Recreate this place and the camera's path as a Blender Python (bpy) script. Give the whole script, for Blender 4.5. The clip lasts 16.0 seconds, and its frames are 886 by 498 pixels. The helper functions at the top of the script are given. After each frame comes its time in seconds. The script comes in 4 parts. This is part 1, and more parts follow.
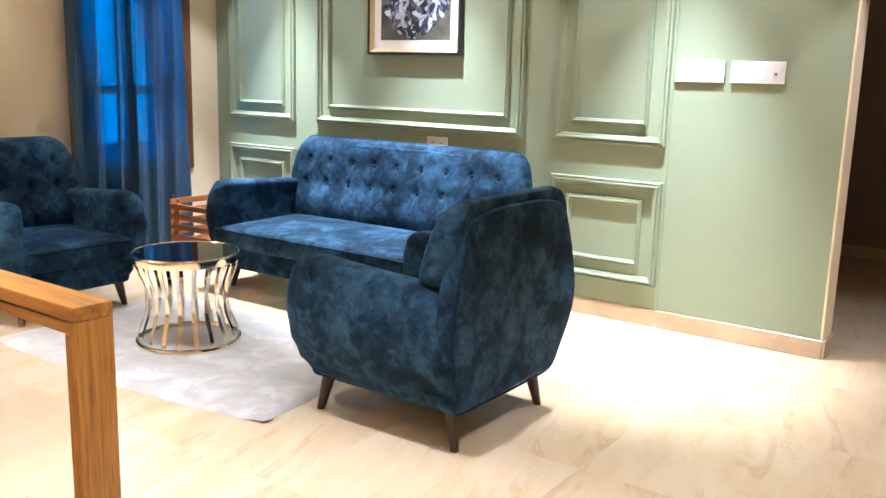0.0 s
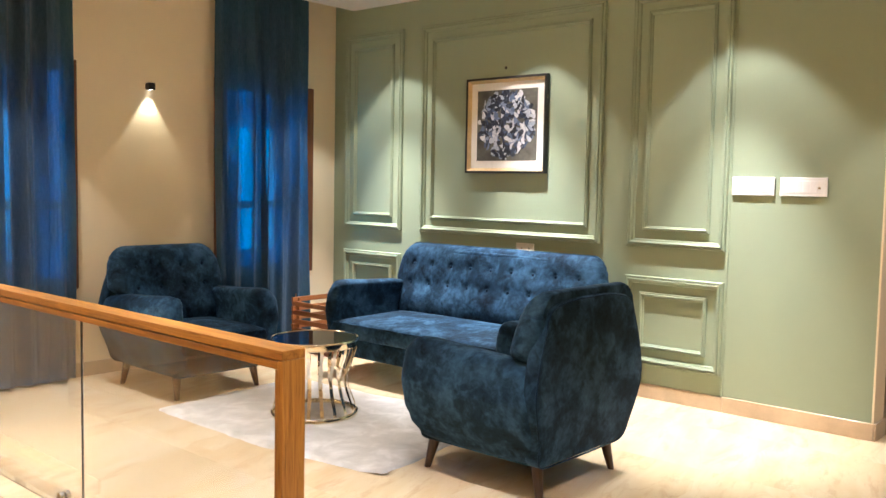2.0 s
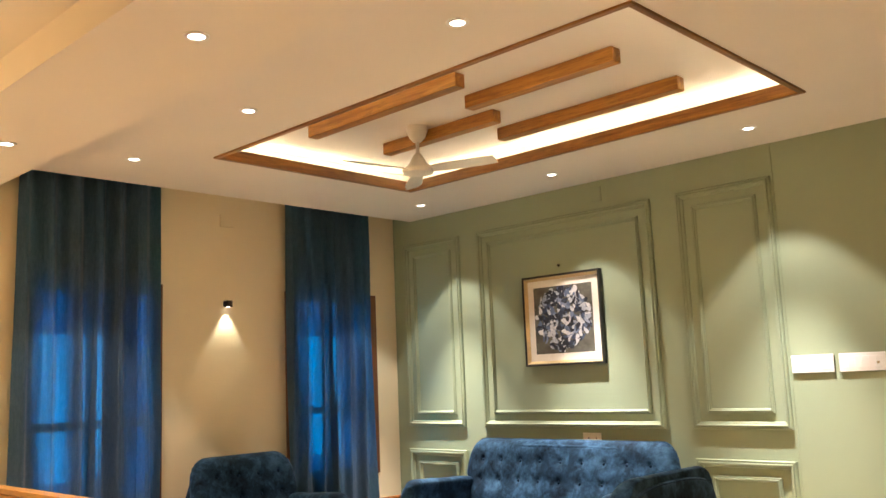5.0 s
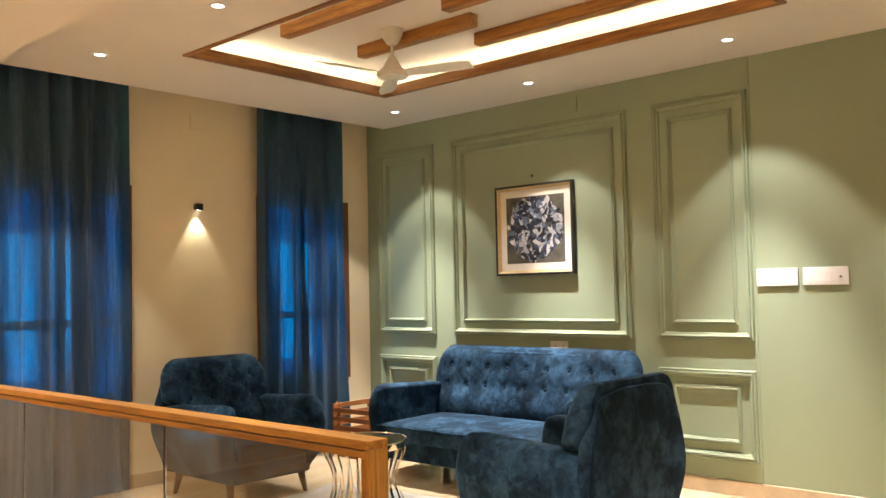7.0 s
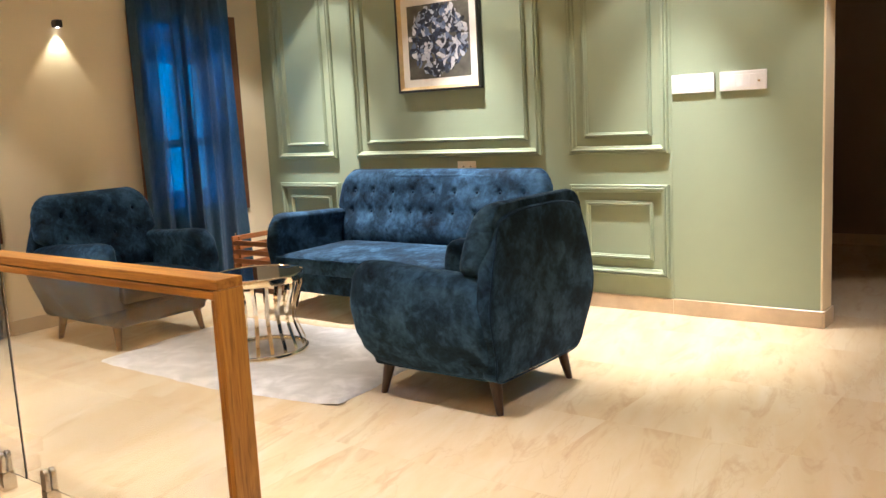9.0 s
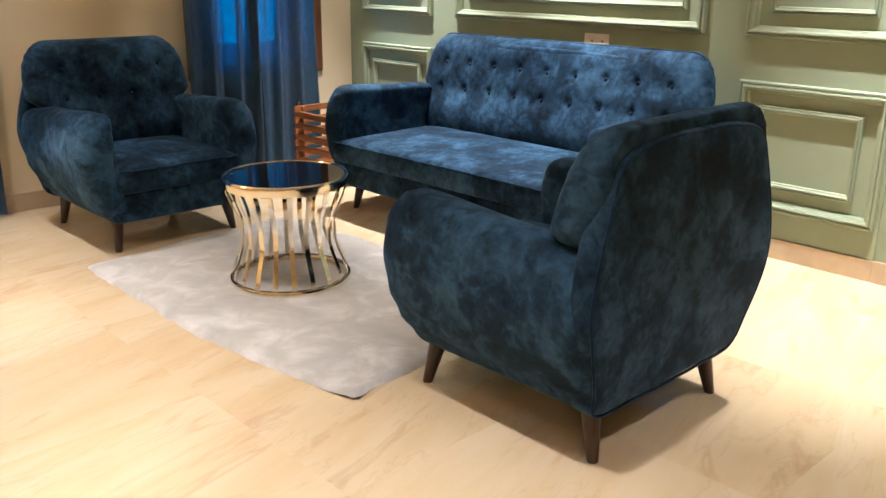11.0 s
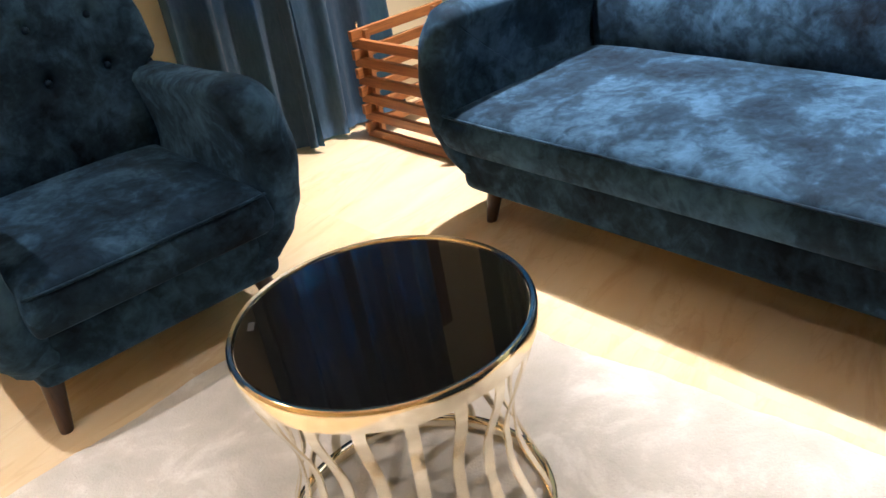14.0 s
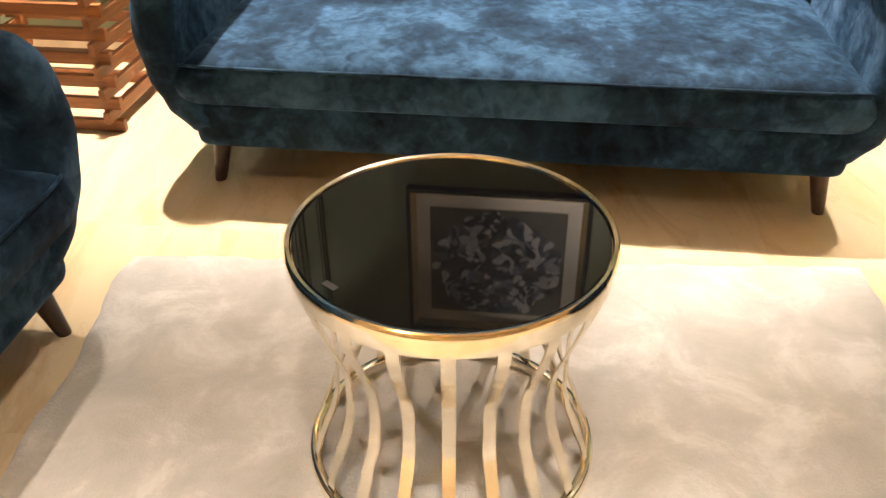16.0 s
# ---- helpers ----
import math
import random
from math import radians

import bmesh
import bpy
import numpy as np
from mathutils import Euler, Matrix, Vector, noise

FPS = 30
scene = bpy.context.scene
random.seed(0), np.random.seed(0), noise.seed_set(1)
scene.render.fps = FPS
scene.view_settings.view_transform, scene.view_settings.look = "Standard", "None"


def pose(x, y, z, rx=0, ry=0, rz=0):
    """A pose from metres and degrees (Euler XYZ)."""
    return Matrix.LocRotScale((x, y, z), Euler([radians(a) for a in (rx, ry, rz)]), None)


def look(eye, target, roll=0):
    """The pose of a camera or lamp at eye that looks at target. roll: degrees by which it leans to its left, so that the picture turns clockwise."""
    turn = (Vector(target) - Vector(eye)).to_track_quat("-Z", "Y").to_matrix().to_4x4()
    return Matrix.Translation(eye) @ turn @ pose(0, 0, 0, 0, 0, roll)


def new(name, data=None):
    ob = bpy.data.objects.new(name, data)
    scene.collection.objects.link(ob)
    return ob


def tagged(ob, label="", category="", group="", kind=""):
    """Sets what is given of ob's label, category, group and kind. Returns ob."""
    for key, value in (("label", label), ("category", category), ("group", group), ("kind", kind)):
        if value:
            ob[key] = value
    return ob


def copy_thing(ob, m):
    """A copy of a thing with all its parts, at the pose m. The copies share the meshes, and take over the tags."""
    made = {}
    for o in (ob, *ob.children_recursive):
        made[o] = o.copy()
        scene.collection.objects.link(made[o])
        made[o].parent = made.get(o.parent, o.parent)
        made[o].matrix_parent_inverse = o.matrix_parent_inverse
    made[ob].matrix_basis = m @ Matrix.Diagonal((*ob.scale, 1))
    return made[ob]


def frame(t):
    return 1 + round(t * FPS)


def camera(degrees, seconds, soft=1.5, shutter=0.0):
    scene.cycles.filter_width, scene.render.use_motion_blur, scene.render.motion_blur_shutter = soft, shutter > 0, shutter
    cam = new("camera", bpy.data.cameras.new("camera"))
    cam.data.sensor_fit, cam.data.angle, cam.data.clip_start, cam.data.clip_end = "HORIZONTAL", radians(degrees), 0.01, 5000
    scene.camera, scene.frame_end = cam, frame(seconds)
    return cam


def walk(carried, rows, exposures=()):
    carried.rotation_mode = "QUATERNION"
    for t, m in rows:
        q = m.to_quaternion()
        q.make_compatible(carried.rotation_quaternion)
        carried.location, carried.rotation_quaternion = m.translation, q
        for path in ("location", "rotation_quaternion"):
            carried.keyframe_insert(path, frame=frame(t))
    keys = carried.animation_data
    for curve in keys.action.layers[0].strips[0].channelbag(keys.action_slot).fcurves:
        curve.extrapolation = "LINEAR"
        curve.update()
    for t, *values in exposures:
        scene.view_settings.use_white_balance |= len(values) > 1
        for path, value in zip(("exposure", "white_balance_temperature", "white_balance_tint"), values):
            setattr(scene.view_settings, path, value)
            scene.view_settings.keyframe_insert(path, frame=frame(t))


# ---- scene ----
cam = camera(53.7, 16.0)
PATH = [
    (0, (-0.259, 0.381, 1.432), (-1.393, 1.982, 1.046), 1.6),
    (0.5, (-0.104, 0.152, 1.404), (-1.338, 1.687, 1.053), 0.8),
    (1, (0.021, -0.058, 1.435), (-1.231, 1.474, 1.139), -0.8),
    (1.5, (0.116, -0.195, 1.449), (-1.162, 1.329, 1.24), 0.4),
    (2, (0.24, -0.3, 1.467), (-1.077, 1.199, 1.322), 1.1),
    (2.5, (0.255, -0.461, 1.475), (-1.07, 1.035, 1.412), -0.0),
    (3, (0.324, -0.59, 1.472), (-0.987, 0.921, 1.46), -0.8),
    (3.5, (0.331, -0.667, 1.489), (-1.0, 0.82, 1.622), -1.5),
    (4, (0.335, -0.67, 1.49), (-1.019, 0.781, 1.736), -1.8),
    (4.2, (0.332, -0.666, 1.494), (-1.025, 0.777, 1.771), -1.8),
    (6.3, (0.29, -0.655, 1.477), (-1.079, 0.771, 1.778), -2.5),
    (6.5, (0.308, -0.648, 1.463), (-1.061, 0.789, 1.707), -2.2),
    (7, (0.312, -0.636, 1.447), (-1.03, 0.843, 1.545), -1.2),
    (7.5, (0.304, -0.624, 1.446), (-0.996, 0.895, 1.392), -0.5),
    (8, (0.285, -0.616, 1.43), (-0.958, 0.943, 1.272), -0.2),
    (8.2, (0.309, -0.565, 1.408), (-0.912, 1.008, 1.214), -0.4),
    (10.3, (-0.391, 0.66, 1.377), (-1.641, 2.142, 0.886), -7.1),
    (10.5, (-0.468, 0.798, 1.392), (-1.75, 2.231, 0.841), -5.3),
    (11, (-0.734, 1.157, 1.367), (-2.111, 2.473, 0.757), 0.5),
    (11.5, (-0.909, 1.651, 1.356), (-2.449, 2.757, 0.719), 4.5),
    (12, (-1.176, 2.075, 1.361), (-2.84, 2.974, 0.71), 6.2),
    (12.5, (-1.429, 2.438, 1.361), (-3.245, 3.01, 0.75), 3.1),
    (13, (-1.804, 2.572, 1.36), (-3.631, 3.133, 0.768), -3.0),
    (13.5, (-2.355, 2.603, 1.333), (-4.027, 3.427, 0.608), -9.0),
    (14, (-2.832, 2.547, 1.31), (-4.22, 3.635, 0.367), -9.1),
    (14.5, (-3.314, 2.508, 1.261), (-4.345, 3.882, 0.237), -7.2),
    (15, (-3.679, 2.462, 1.198), (-4.207, 4.033, 0.078), -3.1),
    (15.5, (-3.814, 2.25, 1.244), (-4.011, 3.888, 0.114), -1.4),
    (16, (-3.812, 2.04, 1.261), (-4.017, 3.707, 0.174), -0.2),
]
walk(cam, [(t, look(eye, target, roll)) for t, eye, target, roll in PATH], [
    (0.0, 0.06, 4950, 8), (0.5, -0.12, 5100, 8), (1.0, -0.22, 5250, 8), (2.5, -0.12, 5650, 8), (3.5, -0.08, 6000, 9), (4.0, -0.10, 6100, 9), (6.5, -0.40, 6100, 8), (7.5, -0.32, 5900, 8),
    (8.2, -0.30, 5750, 8), (10.5, -0.44, 5650, 9), (11.5, -0.54, 5500, 9), (12.5, -0.44, 5300, 9), (13.5, -0.28, 5600, 9), (14.5, -0.14, 6050, 9), (15.0, -0.08, 6350, 9), (15.5, -0.06, 6550, 10), (16.0, -0.06, 6600, 10)])

# ---- light ----
world = bpy.data.worlds.new("dusk")
scene.world = world
world.use_nodes = True
wn = world.node_tree.nodes
sky = wn.new("ShaderNodeTexSky")
sky.sky_type, sky.sun_disc, sky.sun_elevation, sky.sun_rotation = "NISHITA", False, radians(1.5), radians(120)
wn["Background"].inputs["Strength"].default_value = 0.05
world.node_tree.links.new(sky.outputs[0], wn["Background"].inputs["Color"])

WARM = (1.0, 0.93, 0.81)
X_WEST = -6.0
CEIL, DROP = 3.035, 2.876


def spot(name, place, target, watts, degrees, blend=0.5, color=WARM, size=0.03):
    lamp = bpy.data.lights.new(name, "SPOT")
    lamp.energy, lamp.spot_size, lamp.spot_blend, lamp.color, lamp.shadow_soft_size = watts, radians(degrees), blend, color, size
    ob = new(name, lamp)
    ob.matrix_world = look(place, target)
    return ob


def area(name, place, target, watts, w, h, color):
    lamp = bpy.data.lights.new(name, "AREA")
    lamp.shape, lamp.size, lamp.size_y, lamp.energy, lamp.color = "RECTANGLE", w, h, watts, color
    ob = new(name, lamp)
    ob.matrix_world = look(place, target)
    return ob


WALL_LAMPS = [(-5.10, 4.74), (-3.648, 4.74), (-2.053, 4.74)]
ROOM_LAMPS = [(-5.088, 2.04), (-3.736, 2.04), (-2.126, 2.04)]
DROP_LAMPS = [(-4.63, 1.07), (-2.64, 1.07), (-0.65, 1.07)]
COOL = (1.0, 0.880, 0.800)


def fitting(x, y, z, watts, spill):
    """A downlight throws a narrow bright core and a wide dim spill that its rim cuts off."""
    spot("downlight_core", (x, y, z - 0.012), (x, y, 0), watts, 52, 1.0, COOL)
    spot("downlight_spill", (x, y, z - 0.012), (x, y, 0), spill, 79, 0.28, COOL)


for x, y in WALL_LAMPS:
    fitting(x, y, CEIL, 1300, 118)
for x, y in ROOM_LAMPS:
    fitting(x, y, CEIL, 400, 115)
for x, y in DROP_LAMPS:
    fitting(x, y, DROP, 200, 70)
# unseen downlights, added to brighten the landing, its ceiling and the east floor
ADDED_LAMPS = [(0.9, -1.0), (-0.52, 2.04), (-1.6, -1.4), (-0.52, 4.74)]
for x, y in ADDED_LAMPS:
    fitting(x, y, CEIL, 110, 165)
# dusk sky in the two window openings
for y in (2.213, 4.432):
    area("window_sky", (-6.40, y, 1.40), (0, y, 1.40), 14, 0.80, 1.10, (0.0, 0.56, 1.0))
# unseen warm lamp, added over the stairs for the orange glow on the ceiling
glow_lamp = bpy.data.lights.new("added_stair_glow", "POINT")
glow_lamp.energy, glow_lamp.color, glow_lamp.shadow_soft_size = 125, (1.0, 0.66, 0.32), 0.3
new("added_stair_glow", glow_lamp).location = (-5.70, -0.90, 2.15)
spot("sconce_beam", (X_WEST + 0.040, 3.312, 2.150), (X_WEST + 0.030, 3.312, 0), 15, 72, 0.45, (1, 0.88, 0.66), 0.010)

# ---- materials ----


def material(name, rough=0.5, metal=0.0, spec=0.5):
    m = bpy.data.materials.new(name)
    m.use_nodes = True
    b = m.node_tree.nodes["Principled BSDF"]
    b.inputs["Roughness"].default_value, b.inputs["Metallic"].default_value = rough, metal
    b.inputs["Specular IOR Level"].default_value = spec
    return m, m.node_tree.nodes, m.node_tree.links, b


def noise_tex(n, l, scale, detail=4.0, vec=None, rough=0.55, distort=0.0):
    t = n.new("ShaderNodeTexNoise")
    t.inputs["Scale"].default_value, t.inputs["Detail"].default_value = scale, detail
    t.inputs["Roughness"].default_value, t.inputs["Distortion"].default_value = rough, distort
    if vec is not None:
        l.new(vec, t.inputs["Vector"])
    return t.outputs["Fac"]


def ramp(n, l, fac, stops):
    r = n.new("ShaderNodeValToRGB")
    e = r.color_ramp.elements
    while len(e) < len(stops):
        e.new(0.5)
    for k, (p, c) in zip(e, stops):
        k.position, k.color = p, (*c, 1) if len(c) == 3 else c
    l.new(fac, r.inputs["Fac"])
    return r.outputs["Color"]


def mixed(n, l, a, b, fac, kind="MIX"):
    m = n.new("ShaderNodeMix")
    m.data_type, m.blend_type = "RGBA", kind
    for sock, v in ((m.inputs[6], a), (m.inputs[7], b), (m.inputs[0], fac)):
        if isinstance(v, bpy.types.NodeSocket):
            l.new(v, sock)
        else:
            sock.default_value = (*v, 1) if isinstance(v, tuple) else v
    return m.outputs[2]


def bumped(n, l, b, height, strength=0.2, distance=0.01):
    k = n.new("ShaderNodeBump")
    k.inputs["Strength"].default_value, k.inputs["Distance"].default_value = strength, distance
    l.new(height, k.inputs["Height"])
    l.new(k.outputs["Normal"], b.inputs["Normal"])


def coords(n, l, scale=(1, 1, 1), rot=(0, 0, 0), kind="Object"):
    c, m = n.new("ShaderNodeTexCoord"), n.new("ShaderNodeMapping")
    m.inputs["Scale"].default_value, m.inputs["Rotation"].default_value = scale, rot
    l.new(c.outputs[kind], m.inputs["Vector"])
    return m.outputs["Vector"]


def paint(name, color, rough=0.55, mottle=0.05):
    m, n, l, b = material(name, rough, 0, 0.35)
    v = coords(n, l)
    big = noise_tex(n, l, 1.3, 3, v)
    lo, hi = tuple(c * (1 - mottle) for c in color), tuple(min(1, c * (1 + mottle)) for c in color)
    l.new(ramp(n, l, big, [(0.3, lo), (0.7, hi)]), b.inputs["Base Color"])
    bumped(n, l, b, noise_tex(n, l, 260, 3, v), 0.06, 0.002)
    return m


def wood(name, dark, light, rough=0.38, axis=0, scale=1.0):
    m, n, l, b = material(name, rough, 0, 0.5)
    s = [14 * scale] * 3
    s[axis] = 0.9 * scale
    info = n.new("ShaderNodeObjectInfo")
    v = coords(n, l, tuple(s))
    add = n.new("ShaderNodeVectorMath")
    add.operation = "ADD"
    comb = n.new("ShaderNodeCombineXYZ")
    mul = n.new("ShaderNodeMath")
    mul.operation, mul.inputs[1].default_value = "MULTIPLY", 37.0
    l.new(info.outputs["Random"], mul.inputs[0])
    for k in range(3):
        l.new(mul.outputs[0], comb.inputs[k])
    l.new(v, add.inputs[0])
    l.new(comb.outputs[0], add.inputs[1])
    g = noise_tex(n, l, 1.6, 6, add.outputs[0], 0.62, 1.2)
    f = noise_tex(n, l, 9.0, 3, add.outputs[0], 0.6)
    base = ramp(n, l, g, [(0.25, dark), (0.5, tuple((a + c) / 2 for a, c in zip(dark, light))), (0.72, light)])
    l.new(mixed(n, l, base, tuple(c * 0.55 for c in dark), ramp(n, l, f, [(0.54, (0, 0, 0)), (0.72, (0.62, 0.62, 0.62))])), b.inputs["Base Color"])
    bumped(n, l, b, f, 0.12, 0.002)
    return m


def velvet(name, dark, light):
    m, n, l, b = material(name, 0.8, 0, 0.12)
    v = coords(n, l)
    info = n.new("ShaderNodeObjectInfo")
    add = n.new("ShaderNodeVectorMath")
    add.operation = "ADD"
    l.new(v, add.inputs[0])
    l.new(info.outputs["Random"], add.inputs[1])
    v = add.outputs[0]
    brush = noise_tex(n, l, 2.8, 3, v, 0.5, 0.5)
    stroke = noise_tex(n, l, 8.0, 5, v, 0.58, 0.7)
    nap = noise_tex(n, l, 30.0, 4, v, 0.6, 0.5)
    both = mixed(n, l, mixed(n, l, brush, stroke, 0.5), nap, 0.24)
    blend = [tuple(a * (1 - k) + c * k for a, c in zip(dark, light)) for k in (0.0, 0.22, 0.62, 1.0)]
    marks = ramp(n, l, noise_tex(n, l, 4.6, 5, v, 0.62, 0.7), [(0.54, (0, 0, 0)), (0.58, (0.28, 0.28, 0.28)), (0.66, (0.45, 0.45, 0.45))])
    both = mixed(n, l, both, (0.38, 0.38, 0.38), marks)
    col = ramp(n, l, both, list(zip((0.37, 0.470, 0.560, 0.650), blend)))
    l.new(col, b.inputs["Base Color"])
    b.inputs["Sheen Weight"].default_value = 0.36
    b.inputs["Sheen Roughness"].default_value = 0.50
    l.new(ramp(n, l, both, [(0.37, (0.012, 0.036, 0.075)), (0.50, (0.065, 0.160, 0.300)), (0.63, (0.33, 0.53, 0.80))]), b.inputs["Sheen Tint"])
    bumped(n, l, b, mixed(n, l, nap, noise_tex(n, l, 420, 2, v), 0.5), 0.22, 0.004)
    return m


def curtain_cloth():
    m, n, l, b = material("curtain_cloth", 0.85, 0, 0.15)
    v = coords(n, l)
    weave = noise_tex(n, l, 90, 4, coords(n, l, (1, 1, 0.25)), 0.7)
    col = ramp(n, l, weave, [(0.3, (0.070, 0.120, 0.190)), (0.7, (0.125, 0.200, 0.300))])
    l.new(col, b.inputs["Base Color"])
    b.inputs["Sheen Weight"].default_value = 0.25
    bumped(n, l, b, weave, 0.15, 0.002)
    tr = n.new("ShaderNodeBsdfTranslucent")
    tr.inputs["Color"].default_value = (0.06, 0.36, 0.50, 1)
    # uneven sheerness stands in for doubled folds and streaks the window glow
    glow_streaks = noise_tex(n, l, 1.0, 3, coords(n, l, (1, 5.0, 0.30)), 0.5)
    sheer = n.new("ShaderNodeBsdfTransparent")
    l.new(ramp(n, l, glow_streaks, [(0.38, (0.01, 0.045, 0.065)), (0.48, (0.10, 0.24, 0.31)), (0.58, (0.34, 0.56, 0.66))]), sheer.inputs["Color"])
    mix = n.new("ShaderNodeMixShader")
    mix.inputs[0].default_value = 0.24
    mix2 = n.new("ShaderNodeMixShader")
    mix2.inputs[0].default_value = 0.42
    l.new(mix.outputs[0], mix2.inputs[1])
    l.new(sheer.outputs[0], mix2.inputs[2])
    out = n["Material Output"]
    l.new(b.outputs[0], mix.inputs[1])
    l.new(tr.outputs[0], mix.inputs[2])
    l.new(mix2.outputs[0], out.inputs["Surface"])
    return m


def marble():
    m, n, l, b = material("floor_marble", 0.22, 0, 0.5)
    info = n.new("ShaderNodeObjectInfo")
    geo = n.new("ShaderNodeNewGeometry")
    comb, mul, add = n.new("ShaderNodeCombineXYZ"), n.new("ShaderNodeMath"), n.new("ShaderNodeVectorMath")
    mul.operation, mul.inputs[1].default_value, add.operation = "MULTIPLY", 23.0, "ADD"
    l.new(info.outputs["Random"], mul.inputs[0])
    l.new(mul.outputs[0], comb.inputs[0])
    l.new(mul.outputs[0], comb.inputs[1])
    l.new(geo.outputs["Position"], add.inputs[0])
    l.new(comb.outputs[0], add.inputs[1])
    mp = n.new("ShaderNodeMapping")
    mp.vector_type = "TEXTURE"
    mp.inputs["Rotation"].default_value, mp.inputs["Scale"].default_value = (0, 0, radians(14)), (0.34, 1.5, 1)
    l.new(add.outputs[0], mp.inputs["Vector"])
    v = mp.outputs["Vector"]
    cloud = noise_tex(n, l, 0.8, 4, v, 0.55, 0.6)
    streak = noise_tex(n, l, 1.6, 6, v, 0.60, 0.4)
    vein = noise_tex(n, l, 2.3, 5, v, 0.55, 0.7)
    thread = noise_tex(n, l, 1.1, 5, v, 0.6, 1.1)
    base = ramp(n, l, streak, [(0.30, (0.575, 0.425, 0.235)), (0.44, (0.608, 0.466, 0.280)), (0.56, (0.632, 0.502, 0.318)), (0.72, (0.652, 0.538, 0.362))])
    base = mixed(n, l, base, (0.575, 0.415, 0.215), ramp(n, l, cloud, [(0.48, (0, 0, 0)), (0.74, (0.30, 0.30, 0.30))]))
    line = ramp(n, l, vein, [(0.575, (0, 0, 0)), (0.655, (0.36, 0.36, 0.36)), (0.70, (0.06, 0.06, 0.06))])
    base = mixed(n, l, base, (0.42, 0.26, 0.13), line)
    hair = ramp(n, l, thread, [(0.485, (0, 0, 0)), (0.500, (0.16, 0.16, 0.16)), (0.512, (0, 0, 0))])
    l.new(mixed(n, l, base, (0.36, 0.215, 0.11), hair), b.inputs["Base Color"])
    l.new(ramp(n, l, noise_tex(n, l, 5, 3, v), [(0.3, (0.07,) * 3), (0.7, (0.14,) * 3)]), b.inputs["Roughness"])
    return m


def fur():
    m, n, l, b = material("rug_pile", 0.95, 0, 0.1)
    v = coords(n, l)
    a = noise_tex(n, l, 5.5, 5, v, 0.62, 0.45)
    f = noise_tex(n, l, 160.0, 3, v, 0.7)
    l.new(ramp(n, l, mixed(n, l, a, f, 0.12), [(0.34, (0.385, 0.365, 0.320)), (0.50, (0.455, 0.430, 0.385)), (0.64, (0.60, 0.575, 0.53))]), b.inputs["Base Color"])
    b.inputs["Sheen Weight"].default_value = 0.3
    bumped(n, l, b, mixed(n, l, a, f, 0.4), 0.6, 0.012)
    return m


def plain(name, color, rough=0.5, metal=0.0, grime=0.12, scale=30):
    m, n, l, b = material(name, rough, metal)
    v = coords(n, l)
    l.new(ramp(n, l, noise_tex(n, l, scale, 4, v), [(0.3, tuple(c * (1 - grime) for c in color)), (0.7, tuple(min(1, c * (1 + grime)) for c in color))]), b.inputs["Base Color"])
    return m


def glow(name, color, strength):
    m = bpy.data.materials.new(name)
    m.use_nodes = True
    n, l = m.node_tree.nodes, m.node_tree.links
    n.remove(n["Principled BSDF"])
    e = n.new("ShaderNodeEmission")
    e.inputs["Color"].default_value, e.inputs["Strength"].default_value = (*color, 1), strength
    l.new(e.outputs[0], n["Material Output"].inputs["Surface"])
    return m


def glass_pane(name, tint=(1, 1, 1)):
    m, n, l, b = material(name, 0.0, 0)
    b.inputs["Base Color"].default_value = (*tint, 1)
    b.inputs["Transmission Weight"].default_value, b.inputs["IOR"].default_value = 1.0, 1.45
    return m


m, n, l, b = material("dusk_view", 1.0)
n.remove(b)
em = n.new("ShaderNodeEmission")
l.new(ramp(n, l, noise_tex(n, l, 4.2, 4, coords(n, l, (1, 1.2, 0.7)), 0.6, 0.8), [(0.36, (0.0, 0.03, 0.075)), (0.5, (0.0, 0.16, 0.42)), (0.64, (0.0, 0.30, 0.80))]), em.inputs["Color"])
em.inputs["Strength"].default_value = 3.4
l.new(em.outputs[0], n["Material Output"].inputs["Surface"])
M_DUSK = m
M_GREEN = paint("green_paint", (0.300, 0.352, 0.236), 0.5, 0.03)
M_CREAM = paint("cream_paint", (0.87, 0.745, 0.51), 0.6, 0.03)
M_WHITE = paint("ceiling_paint", (0.83, 0.77, 0.69), 0.7, 0.02)
# the gloom of the unlit passage is put into this darker wall colour
M_PASSAGE_DIM = paint("darkened_passage_paint", (0.26, 0.20, 0.145), 0.6, 0.04)
M_TEAK_X = wood("teak_along_x", (0.20, 0.068, 0.012), (0.58, 0.285, 0.046), 0.35, 0)
M_TEAK_Z = wood("teak_along_z", (0.20, 0.068, 0.012), (0.58, 0.285, 0.046), 0.35, 2)
# tray fascia: teak with its shade mixed into the colour, deeper along y
M_FASCIA_X = wood("shaded_teak_x", (0.13, 0.045, 0.009), (0.40, 0.185, 0.034), 0.4, 0)
M_FASCIA_Y = wood("shaded_teak_y", (0.11, 0.038, 0.008), (0.34, 0.150, 0.028), 0.4, 1)
M_WALNUT = wood("walnut", (0.025, 0.012, 0.007), (0.075, 0.036, 0.020), 0.35, 2)
M_CRATE_X = wood("crate_wood_x", (0.165, 0.058, 0.016), (0.36, 0.140, 0.040), 0.45, 0, 1.5)
M_CRATE_Y = wood("crate_wood_y", (0.165, 0.058, 0.016), (0.36, 0.140, 0.040), 0.45, 1, 1.5)
M_FRAMEWOOD = wood("window_wood", (0.10, 0.035, 0.012), (0.24, 0.09, 0.03), 0.4, 2)
M_VELVET = velvet("blue_velvet", (0.0004, 0.0028, 0.0070), (0.036, 0.088, 0.154))
